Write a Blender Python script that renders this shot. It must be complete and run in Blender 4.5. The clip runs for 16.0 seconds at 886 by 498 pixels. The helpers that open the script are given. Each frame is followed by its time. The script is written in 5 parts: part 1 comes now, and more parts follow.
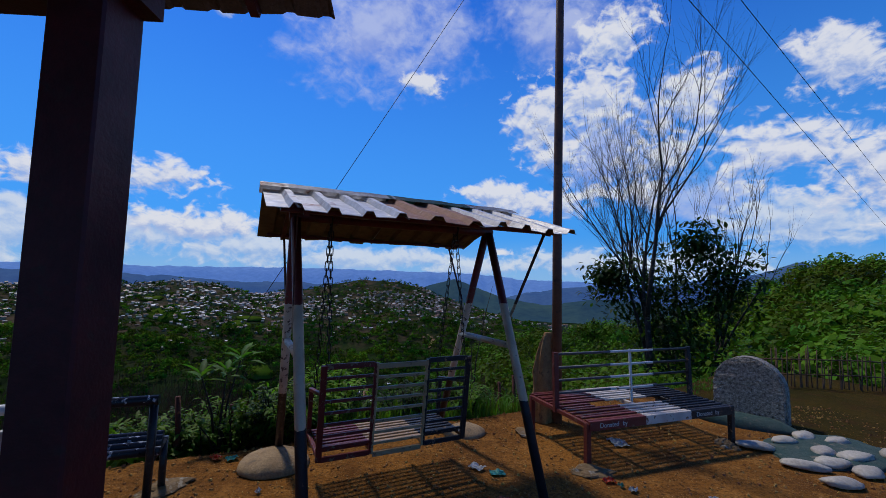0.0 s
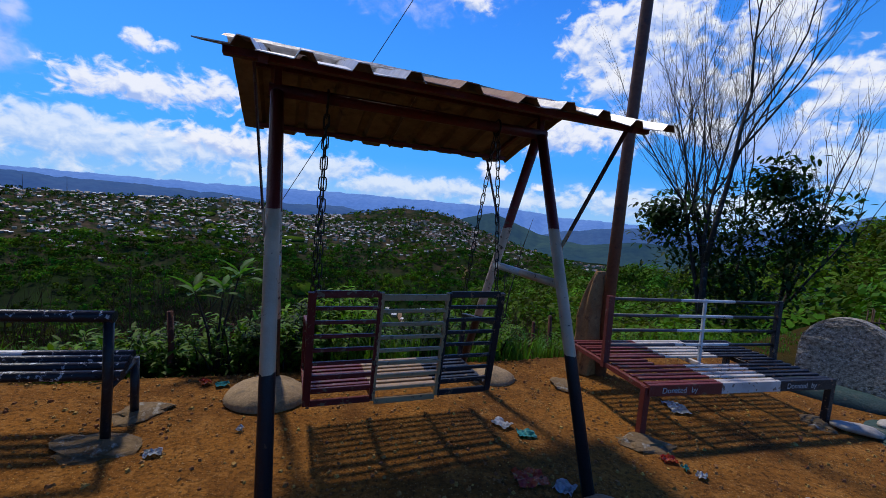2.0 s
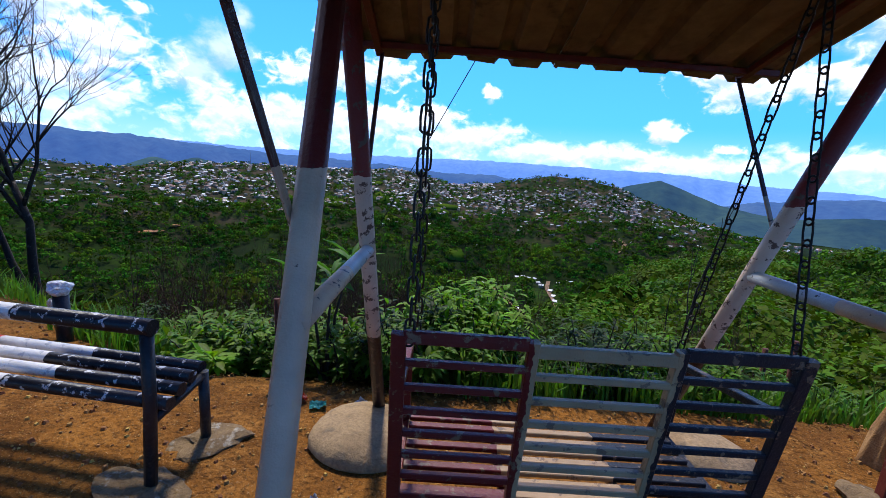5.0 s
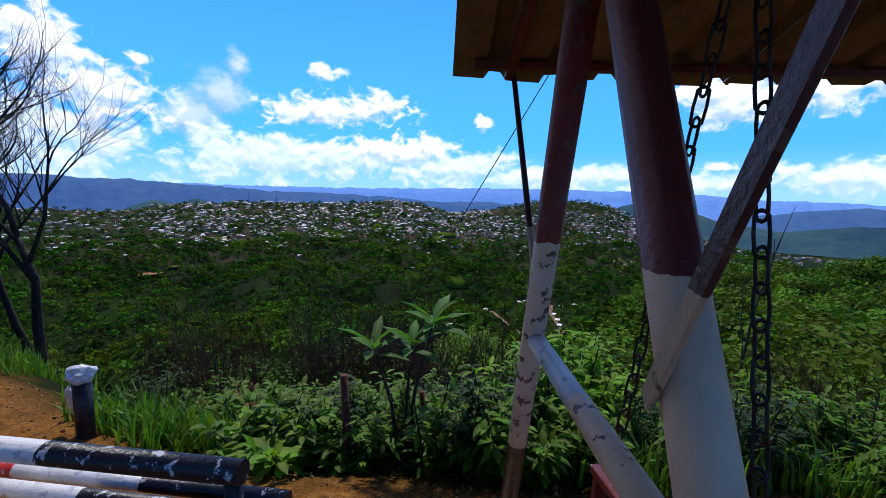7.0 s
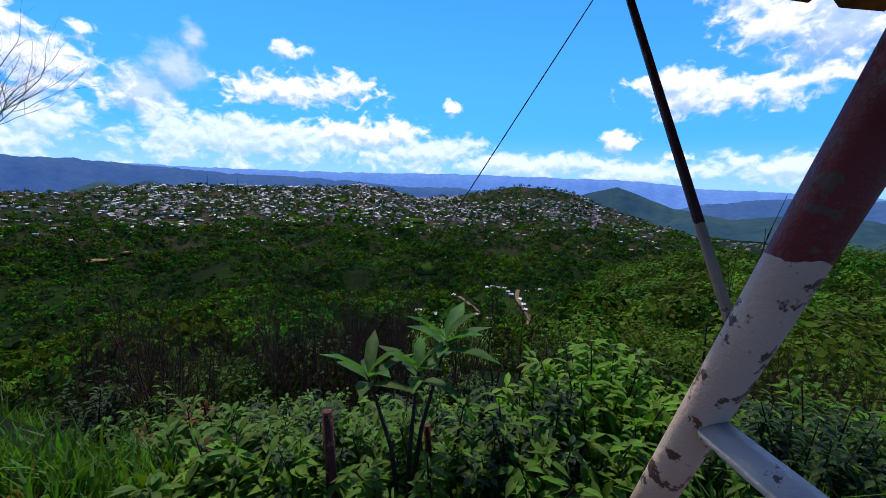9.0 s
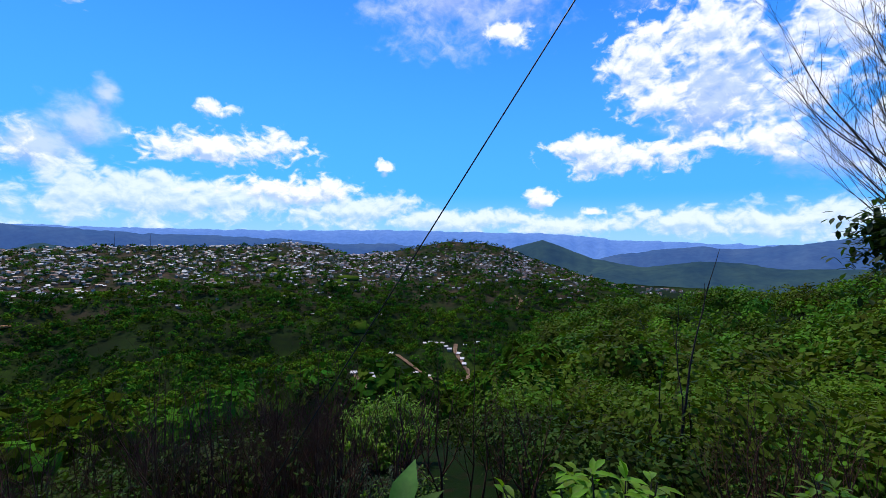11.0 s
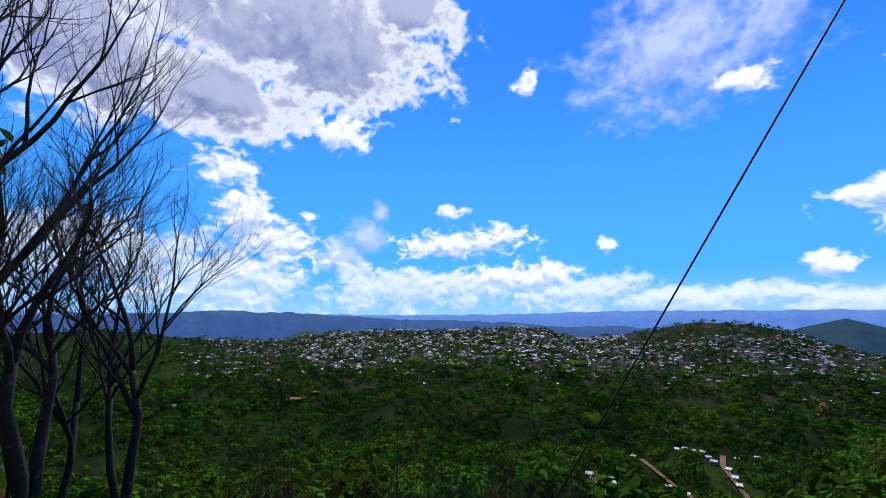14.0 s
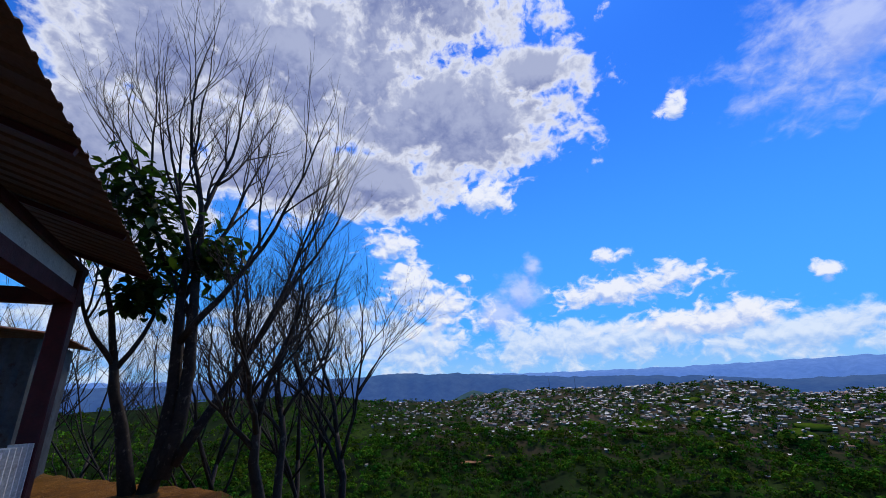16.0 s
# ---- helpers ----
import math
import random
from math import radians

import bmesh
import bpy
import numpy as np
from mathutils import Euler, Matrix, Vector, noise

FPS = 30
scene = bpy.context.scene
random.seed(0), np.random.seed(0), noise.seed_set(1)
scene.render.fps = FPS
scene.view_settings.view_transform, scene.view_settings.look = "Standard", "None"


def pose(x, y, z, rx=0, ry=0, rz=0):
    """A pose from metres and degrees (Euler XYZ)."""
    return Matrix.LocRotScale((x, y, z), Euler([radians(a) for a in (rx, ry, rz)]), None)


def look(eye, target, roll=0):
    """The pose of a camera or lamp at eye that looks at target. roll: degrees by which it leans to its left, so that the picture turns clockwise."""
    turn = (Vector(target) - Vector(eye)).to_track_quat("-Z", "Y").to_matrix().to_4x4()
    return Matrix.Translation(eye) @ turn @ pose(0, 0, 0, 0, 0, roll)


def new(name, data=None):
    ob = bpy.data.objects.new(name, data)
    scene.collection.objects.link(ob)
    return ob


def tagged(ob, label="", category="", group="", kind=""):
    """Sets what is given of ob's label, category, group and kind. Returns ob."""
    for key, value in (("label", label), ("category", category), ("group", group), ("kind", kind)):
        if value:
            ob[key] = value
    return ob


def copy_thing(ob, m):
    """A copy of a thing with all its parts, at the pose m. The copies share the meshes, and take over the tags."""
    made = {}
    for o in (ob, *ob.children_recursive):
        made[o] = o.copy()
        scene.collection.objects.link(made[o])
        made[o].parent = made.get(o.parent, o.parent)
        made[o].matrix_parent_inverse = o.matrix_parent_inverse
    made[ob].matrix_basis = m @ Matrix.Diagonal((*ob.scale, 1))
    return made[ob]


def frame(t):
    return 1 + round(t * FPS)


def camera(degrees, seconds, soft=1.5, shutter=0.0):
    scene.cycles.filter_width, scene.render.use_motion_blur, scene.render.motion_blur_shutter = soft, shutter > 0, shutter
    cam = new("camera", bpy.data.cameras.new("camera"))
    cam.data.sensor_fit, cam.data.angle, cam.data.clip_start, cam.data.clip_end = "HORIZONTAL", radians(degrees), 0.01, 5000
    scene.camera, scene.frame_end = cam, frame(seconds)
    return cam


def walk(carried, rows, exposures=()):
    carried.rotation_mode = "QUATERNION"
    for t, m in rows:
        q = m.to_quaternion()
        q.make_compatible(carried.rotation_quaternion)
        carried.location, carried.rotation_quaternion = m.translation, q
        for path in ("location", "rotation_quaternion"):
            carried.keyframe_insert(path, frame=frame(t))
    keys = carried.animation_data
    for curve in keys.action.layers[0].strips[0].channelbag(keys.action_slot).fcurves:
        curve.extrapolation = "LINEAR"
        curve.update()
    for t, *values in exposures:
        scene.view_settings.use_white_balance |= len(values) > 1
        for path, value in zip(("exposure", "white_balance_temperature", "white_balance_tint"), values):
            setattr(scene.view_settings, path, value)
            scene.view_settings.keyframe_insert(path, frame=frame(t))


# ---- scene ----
cam = camera(94.86, 16.0, 0.7)
PATH = [
    (0, (1.120, -1.063, 1.656), (1.076, 0.930, 1.818), 1.19),
    (0.5, (1.219, -0.905, 1.599), (1.097, 1.090, 1.690), -0.60),
    (1, (1.308, -0.659, 1.565), (1.076, 1.327, 1.532), 2.03),
    (1.5, (1.276, -0.443, 1.548), (1.036, 1.535, 1.378), 4.00),
    (2, (1.148, -0.202, 1.531), (0.939, 1.779, 1.351), 4.65),
    (2.5, (1.108, 0.006, 1.522), (0.616, 1.921, 1.220), 2.12),
    (3, (1.090, 0.263, 1.514), (0.385, 2.118, 1.260), 2.82),
    (3.5, (1.073, 0.459, 1.515), (0.139, 2.195, 1.178), 3.22),
    (6, (0.414, 1.236, 1.490), (-0.409, 3.016, 1.098), 3.85),
    (6.5, (0.184, 1.246, 1.520), (-0.564, 3.075, 1.214), 1.84),
    (7, (0.016, 1.204, 1.563), (-0.876, 2.977, 1.316), 1.26),
    (7.5, (-0.081, 1.211, 1.567), (-1.075, 2.930, 1.329), 1.74),
    (8, (-0.226, 1.314, 1.529), (-1.249, 3.016, 1.288), 0.81),
    (8.5, (-0.351, 1.473, 1.534), (-1.296, 3.210, 1.234), 0.70),
    (9, (-0.465, 1.654, 1.530), (-1.210, 3.484, 1.218), 2.01),
    (9.5, (-0.650, 2.080, 1.604), (-1.192, 4.005, 1.593), 1.75),
    (10, (-0.720, 2.270, 1.626), (-1.236, 4.201, 1.686), 0.84),
    (12.5, (-0.772, 2.473, 1.571), (-1.128, 4.429, 1.361), 1.30),
    (13, (-0.772, 2.553, 1.530), (-1.668, 4.341, 1.485), 0.87),
    (13.5, (-0.809, 2.603, 1.538), (-1.991, 4.213, 1.649), 0.19),
    (14, (-0.861, 2.595, 1.535), (-2.224, 4.014, 1.893), 0.00),
    (14.5, (-0.905, 2.539, 1.541), (-2.362, 3.798, 2.082), -0.57),
    (15, (-0.928, 2.527, 1.547), (-2.504, 3.598, 2.156), -1.53),
    (15.5, (-0.939, 2.531, 1.558), (-2.617, 3.417, 2.190), -1.65),
    (16, (-0.946, 2.542, 1.568), (-2.674, 3.328, 2.199), -1.78),
]
walk(cam, [(t, look(e, p, r)) for t, e, p, r in PATH], exposures=((0, -0.5), (1.0, -0.35), (2.0, -0.2), (3.5, 0.2), (5.8, 0.66), (6.5, 0.48), (7.2, 0.27), (8.5, 0.2), (9.5, 0.2), (10.2, 0.2), (12.3, -0.05), (14.0, 0.05), (15.0, -0.15), (16, -0.2)))


# ---- sky, sun ----
SUN_AZ, SUN_EL = -40.0, 57.0


def build_world():
    w = bpy.data.worlds.new("sky")
    scene.world = w
    w.use_nodes = True
    nt = w.node_tree
    nt.nodes.clear()
    N, L = nt.nodes.new, nt.links.new

    def m(op, a, b=None, c=None, clamp=False):
        n = N("ShaderNodeMath")
        n.operation, n.use_clamp = op, clamp
        for i, v in enumerate((a, b, c)):
            if v is None:
                continue
            if isinstance(v, (int, float)):
                n.inputs[i].default_value = v
            else:
                L(v, n.inputs[i])
        return n.outputs[0]

    def rng(v, a, b, c=0.0, d=1.0):
        n = N("ShaderNodeMapRange")
        n.interpolation_type = "SMOOTHSTEP"
        L(v, n.inputs[0])
        for i, q in enumerate((a, b, c, d)):
            n.inputs[1 + i].default_value = q
        return n.outputs[0]

    def mix(f, a, b):
        n = N("ShaderNodeMix")
        n.data_type = "RGBA"
        if isinstance(f, float):
            n.inputs[0].default_value = f
        else:
            L(f, n.inputs[0])
        for i, v in ((6, a), (7, b)):
            if isinstance(v, tuple):
                n.inputs[i].default_value = (*v, 1)
            else:
                L(v, n.inputs[i])
        return n.outputs[2]

    sky = N("ShaderNodeTexSky")
    sky.sky_type, sky.sun_disc = "NISHITA", False
    sky.sun_elevation, sky.sun_rotation = radians(SUN_EL), radians(SUN_AZ)
    sky.altitude, sky.air_density, sky.dust_density, sky.ozone_density = 400, 1.3, 0.4, 3.0

    co = N("ShaderNodeTexCoord").outputs["Generated"]
    nrm = N("ShaderNodeVectorMath")
    nrm.operation = "NORMALIZE"
    L(co, nrm.inputs[0])
    xyz = N("ShaderNodeSeparateXYZ")
    L(nrm.outputs[0], xyz.inputs[0])
    x, y, z = xyz.outputs
    az = m("MULTIPLY", m("ARCTAN2", x, y), 57.2958)
    el = m("MULTIPLY", m("ARCSINE", z), 57.2958)
    cmb = N("ShaderNodeCombineXYZ")
    L(az, cmb.inputs[0])
    L(el, cmb.inputs[1])

    def noise_tex(scale, detail, rough, vec, off=0.0, sy=1.0, dist=0.0):
        mp = N("ShaderNodeMapping")
        L(vec, mp.inputs[0])
        mp.inputs["Location"].default_value = (off, off * 0.7, off * 0.3)
        mp.inputs["Scale"].default_value = (1, sy, 1)
        n = N("ShaderNodeTexNoise")
        L(mp.outputs[0], n.inputs["Vector"])
        n.inputs["Scale"].default_value = scale
        n.inputs["Detail"].default_value = detail
        n.inputs["Roughness"].default_value = rough
        n.inputs["Distortion"].default_value = dist
        return n.outputs["Fac"]

    # cumulus, each an azimuth, elevation, half width and half height in degrees
    banks = ((-73, 6, 14, 6), (-52, 4.5, 12, 4.2), (-41, 5, 15, 3.6), (-26, 4, 12, 3), (-12.4, 3.1, 20, 2.0), (4, 2.4, 12, 1.8), (27, 3, 14, 2.6),
             (18, 3.0, 12, 2.0), (41, 7, 10, 4), (-106, 6, 12, 6), (-87, 7, 12, 5), (72, 9, 18, 9), (-55, 5.2, 6, 3.4), (-33.7, 6.1, 14, 2.6))
    heaps = ((-42.1, 10.9, 10.8, 2.7), (-37.5, 11.6, 5.5, 2.6), (-33.7, 6.6, 11, 2.2), (-21.7, 10.0, 1.8, 1.2), (11.5, 11.1, 11.5, 2.7), (7.5, 11.6, 4, 2.4), (-0.1, 6.1, 3.2, 1.9), (7.0, 4.3, 1.7, 0.8),
             (-59.1, 25.1, 4.6, 2.8), (-31.3, 31.4, 2.3, 1.7), (-70.8, 14.3, 4.5, 4.6), (-66, 10, 8, 4.2), (-62.7, 14.2, 1.7, 0.9), (-42.7, 15.3, 2.6, 1.2), (-73, 19, 5, 4),
             (22.2, 30.7, 6.0, 4.6), (13.0, 22.1, 7.0, 5.2), (20, 24, 7, 6), (31.1, 22.5, 5.5, 3.8), (37.9, 14.7, 8.6, 4.4), (43.9, 22.4, 4.8, 4.6), (46, 12, 6, 6), (6.3, 12.7, 7, 1.8), (27.9, 16.4, 7.0, 5.0), (-4.6, 26.6, 4, 1.8), (14, 17.4, 5, 4), (24, 12, 7, 3))
    decks = ((-64, 36, 24, 10), (-75, 27, 15, 6), (-85, 41, 24, 12), (-104, 40, 22, 14), (-108, 24, 14, 12), (-90, 29, 15, 9), (-49, 40.5, 9, 4), (-70, 54, 40, 13))
    veils = ((-11, 32, 17, 8.5), (-8.8, 34, 16, 8), (21, 17, 12, 8), (31, 10.5, 8, 5.5), (-54.7, 11.7, 4.5, 3.4), (-52.7, 15, 1.8, 2.2), (15, 33, 14, 6), (-58, 9, 5, 4), (-27, 60, 40, 12), (43, 50, 28, 14))

    def cover(rows, vec):
        out = None
        for a, e, wd, ht in rows:
            s = N("ShaderNodeVectorMath")
            s.operation = "SUBTRACT"
            L(vec, s.inputs[0])
            s.inputs[1].default_value = (a, e, 0)
            d = N("ShaderNodeVectorMath")
            d.operation = "DIVIDE"
            L(s.outputs[0], d.inputs[0])
            d.inputs[1].default_value = (wd, ht, 1)
            ln = N("ShaderNodeVectorMath")
            ln.operation = "LENGTH"
            L(d.outputs[0], ln.inputs[0])
            v = m("SUBTRACT", 1.0, ln.outputs["Value"])
            out = v if out is None else m("MAXIMUM", out, v)
        return out

    def lifted(deg):
        v = N("ShaderNodeVectorMath")
        v.operation = "ADD"
        L(cmb.outputs[0], v.inputs[0])
        v.inputs[1].default_value = (0.25 * deg, deg, 0)
        return v.outputs[0]

    def cloud(rows, amount, crisp, lo, hi, lift):
        """Thickness, cover and how much of the light from above reaches each spot."""
        both = []
        for vec in (cmb.outputs[0], lifted(lift)):
            puff = noise_tex(0.16, 7, 0.58, vec, 3.1, 1.5, 0.3)
            fine = noise_tex(0.55, 6, 0.54, vec, 9.4, 1.3, 0.45)
            v = m("ADD", cover(rows, vec), m("MULTIPLY", m("SUBTRACT", puff, 0.5), amount))
            both.append(m("ADD", v, m("MULTIPLY", m("SUBTRACT", fine, 0.5), crisp)))
        return both[0], rng(both[0], lo, hi), rng(m("SUBTRACT", both[0], both[1]), -0.55, 0.45)

    cb, fb, lb = cloud(banks, 2.0, 1.5, 0.0, 0.6, 0.7)
    ch, fh, lh = cloud(heaps, 1.7, 2.0, 0.06, 0.62, 1.0)
    cd, fd, ld = cloud(decks, 1.5, 0.8, 0.0, 0.36, 2.4)
    cv, fv, lv = cloud(veils, 1.7, 0.9, 0.0, 0.9, 1.6)

    # clear sky: deep blue overhead, paler towards the horizon
    clear = N("ShaderNodeMix")
    clear.data_type, clear.blend_type = "RGBA", "MULTIPLY"
    clear.inputs[0].default_value = 1.0
    L(sky.outputs[0], clear.inputs[6])
    clear.inputs[7].default_value = (SKY_TINT[0], SKY_TINT[1], SKY_TINT[2], 1)
    col = clear.outputs[2]
    k = CLOUD
    col = mix(rng(el, 2.0, 46.0, 0.72, 0.0), col, (0.09 * k, 0.48 * k, 1.15 * k))
    haze = rng(el, 0.0, 7.0, 0.75, 0.0)
    col = mix(haze, col, (0.38 * k, 0.66 * k, 1.02 * k))
    white, grey, shade = (0.93 * k, 0.96 * k, 1.06 * k), (0.20 * k, 0.25 * k, 0.50 * k), (0.40 * k, 0.55 * k, 0.95 * k)
    col = mix(m("MULTIPLY", fv, 0.75), col, mix(lv, (0.36 * k, 0.47 * k, 0.95 * k), (0.66 * k, 0.74 * k, 1.04 * k)))
    deck_col = mix(rng(cd, 0.16, 0.64), white, grey)
    deck_col = mix(m("MULTIPLY", ld, 0.38), deck_col, (0.80 * k, 0.86 * k, 1.04 * k))
    col = mix(fd, col, deck_col)
    col = mix(m("MULTIPLY", fb, 0.85), col, mix(lb, (0.42 * k, 0.61 * k, 0.98 * k), (0.84 * k, 0.92 * k, 1.05 * k)))
    col = mix(m("MULTIPLY", fh, 0.96), col, mix(lh, shade, white))
    bg = N("ShaderNodeBackground")
    L(col, bg.inputs[0])
    bg.inputs[1].default_value = SKY_STRENGTH
    L(bg.outputs[0], N("ShaderNodeOutputWorld").inputs[0])


SKY_STRENGTH = 0.10
CLOUD = 10.6
SKY_TINT = (0.13, 0.58, 1.75)
build_world()
sun_data = bpy.data.lights.new("sun", "SUN")
sun_data.energy, sun_data.angle, sun_data.color = 3.0, radians(5.0), (1.0, 0.95, 0.86)
sun = new("sun", sun_data)
sa, se = radians(SUN_AZ), radians(SUN_EL)
sun_way = Vector((math.sin(sa) * math.cos(se), math.cos(sa) * math.cos(se), math.sin(se)))
sun.matrix_world = look(tuple(sun_way * 50), (0, 0, 0))


# ---- materials ----
def material(name, a, b, scale=4.0, rough=0.8, metal=0.0, bump=0.3, c=None, fine=40.0, coord="Object", each=0.0, spec=0.3, island=0.0, tone=0.0):
    """Two noise scales between the colours a and b, with stains of c."""
    mt = bpy.data.materials.new(name)
    mt.use_nodes = True
    nt = mt.node_tree
    N, L = nt.nodes.new, nt.links.new
    bs = nt.nodes["Principled BSDF"]
    co = N("ShaderNodeTexCoord").outputs[coord]

    def ns(s, d):
        n = N("ShaderNodeTexNoise")
        L(co, n.inputs["Vector"])
        n.inputs["Scale"].default_value, n.inputs["Detail"].default_value, n.inputs["Roughness"].default_value = s, d, 0.62
        return n.outputs["Fac"]

    def ramp(v, lo, hi):
        n = N("ShaderNodeMapRange")
        L(v, n.inputs[0])
        n.inputs[1].default_value, n.inputs[2].default_value = lo, hi
        return n.outputs[0]

    def mix(f, p, q, blend="MIX"):
        n = N("ShaderNodeMix")
        n.data_type, n.blend_type = "RGBA", blend
        if isinstance(f, float):
            n.inputs[0].default_value = f
        else:
            L(f, n.inputs[0])
        for i, v in ((6, p), (7, q)):
            if isinstance(v, tuple):
                n.inputs[i].default_value = (*v, 1)
            else:
                L(v, n.inputs[i])
        return n.outputs[2]

    big, small = ns(scale, 5), ns(fine, 4)
    col = mix(ramp(big, 0.35, 0.65), a, b)
    if c:
        col = mix(ramp(ns(scale * 2.3, 6), 0.58, 0.68), col, c)
    grain = N("ShaderNodeMapRange")
    L(small, grain.inputs[0])
    grain.inputs[1].default_value, grain.inputs[2].default_value = 0.25, 0.75
    grain.inputs[3].default_value, grain.inputs[4].default_value = 0.72, 1.25
    cg = N("ShaderNodeCombineColor")
    for i in range(3):
        L(grain.outputs[0], cg.inputs[i])
    col = mix(1.0, col, cg.outputs[0], "MULTIPLY")
    if each or island or tone:
        hs = N("ShaderNodeHueSaturation")
        if tone:
            own = N("ShaderNodeAttribute")
            own.attribute_name = "tone"
            src = own.outputs["Fac"]
        else:
            src = N("ShaderNodeNewGeometry").outputs["Random Per Island"] if island else N("ShaderNodeObjectInfo").outputs["Random"]
        amt = tone or island or each
        for inp, lo, hi in (("Value", 1 - amt, 1 + amt), ("Hue", 0.5 - amt * 0.06, 0.5 + amt * 0.06)):
            mr = N("ShaderNodeMapRange")
            L(src, mr.inputs[0])
            mr.inputs[3].default_value, mr.inputs[4].default_value = lo, hi
            L(mr.outputs[0], hs.inputs[inp])
        L(col, hs.inputs["Color"])
        col = hs.outputs[0]
    L(col, bs.inputs["Base Color"])
    bs.inputs["Metallic"].default_value = metal
    bs.inputs["Specular IOR Level"].default_value = spec
    rr = N("ShaderNodeMapRange")
    L(big, rr.inputs[0])
    rr.inputs[3].default_value, rr.inputs[4].default_value = max(0.05, rough - 0.12), min(1, rough + 0.12)
    L(rr.outputs[0], bs.inputs["Roughness"])
    if bump:
        bp = N("ShaderNodeBump")
        bp.inputs["Strength"].default_value = bump
        bp.inputs["Distance"].default_value = 0.02
        L(small, bp.inputs["Height"])
        L(bp.outputs[0], bs.inputs["Normal"])
    mt["col"] = 1
    return mt


def banded(name, axis, stops, chip=(0.10, 0.05, 0.03), rough=0.45, wear=0.62):
    """Paint in bands along one local axis: stops of (from, colour), with chips and scratches to the metal below."""
    mt = material(name, (1, 1, 1), (1, 1, 1), 9, rough, 0, 0.25, fine=60)
    nt = mt.node_tree
    N, L = nt.nodes.new, nt.links.new
    bs = nt.nodes["Principled BSDF"]
    co = N("ShaderNodeTexCoord").outputs["Object"]
    sp = N("ShaderNodeSeparateXYZ")
    L(co, sp.inputs[0])
    wob = N("ShaderNodeTexNoise")
    L(co, wob.inputs["Vector"])
    wob.inputs["Scale"].default_value = 25
    base = N("ShaderNodeMath")
    base.operation = "MULTIPLY_ADD"
    L(wob.outputs["Fac"], base.inputs[0])
    base.inputs[1].default_value = 0.03
    L(sp.outputs["XYZ".index(axis)], base.inputs[2])
    col = None
    for at, c in stops:
        n = N("ShaderNodeMix")
        n.data_type = "RGBA"
        if col is None:
            n.inputs[0].default_value = 1
            n.inputs[6].default_value = (*c, 1)
        else:
            g = N("ShaderNodeMath")
            g.operation = "GREATER_THAN"
            L(base.outputs[0], g.inputs[0])
            g.inputs[1].default_value = at + 0.015
            L(g.outputs[0], n.inputs[0])
            L(col, n.inputs[6])
        n.inputs[7].default_value = (*c, 1)
        col = n.outputs[2]
    ch = N("ShaderNodeTexNoise")
    L(co, ch.inputs["Vector"])
    ch.inputs["Scale"].default_value, ch.inputs["Detail"].default_value, ch.inputs["Roughness"].default_value = 22, 6, 0.65
    mr = N("ShaderNodeMapRange")
    L(ch.outputs["Fac"], mr.inputs[0])
    mr.inputs[1].default_value, mr.inputs[2].default_value = wear, wear + 0.03
    dn = N("ShaderNodeTexNoise")
    L(co, dn.inputs["Vector"])
    dn.inputs["Scale"].default_value, dn.inputs["Detail"].default_value = 6, 5
    dm = N("ShaderNodeMapRange")
    L(dn.outputs["Fac"], dm.inputs[0])
    dm.inputs[1].default_value, dm.inputs[2].default_value, dm.inputs[3].default_value, dm.inputs[4].default_value = 0.3, 0.7, 0.75, 1.1
    cc = N("ShaderNodeCombineColor")
    for i in range(3):
        L(dm.outputs[0], cc.inputs[i])
    mu = N("ShaderNodeMix")
    mu.data_type, mu.blend_type = "RGBA", "MULTIPLY"
    mu.inputs[0].default_value = 1
    L(col, mu.inputs[6])
    L(cc.outputs[0], mu.inputs[7])
    n = N("ShaderNodeMix")
    n.data_type = "RGBA"
    L(mr.outputs[0], n.inputs[0])
    L(mu.outputs[2], n.inputs[6])
    n.inputs[7].default_value = (*chip, 1)
    L(n.outputs[2], bs.inputs["Base Color"])
    return mt


# The white is warmed to tan to offset blue skylight on the legs.
BLACK, WARMED_WHITE, RED, MAROON = (0.012, 0.012, 0.016), (0.56, 0.37, 0.24), (0.55, 0.03, 0.02), (0.13, 0.018, 0.014)
GREYWOOD = (0.30, 0.24, 0.18)
# ---- helpers for shapes ----


def thing(name, m, label, category, group="", kind=""):
    ob = new(name)
    ob.empty_display_size = 0.1
    ob.matrix_world = m
    return tagged(ob, label, category, group, kind)


def part(name, bm, mt, parent, label="", smooth=False):
    me = bpy.data.meshes.new(name)
    if smooth:
        for f in bm.faces:
            f.smooth = True
    bm.to_mesh(me)
    bm.free()
    me.materials.append(mt)
    ob = new(name, me)
    ob.parent = parent
    if label:
        ob["label"] = label
    return ob


def solo(name, bm, mt, label, category, kind="", m=None, smooth=False, group=""):
    ob = part(name, bm, mt, None, "", smooth)
    if m is not None:
        ob.matrix_world = m
    return tagged(ob, label, category, group, kind)


def share(name, me, parent, m, label=""):
    ob = new(name, me)
    ob.parent = parent
    ob.matrix_basis = m
    if label:
        ob["label"] = label
    return ob


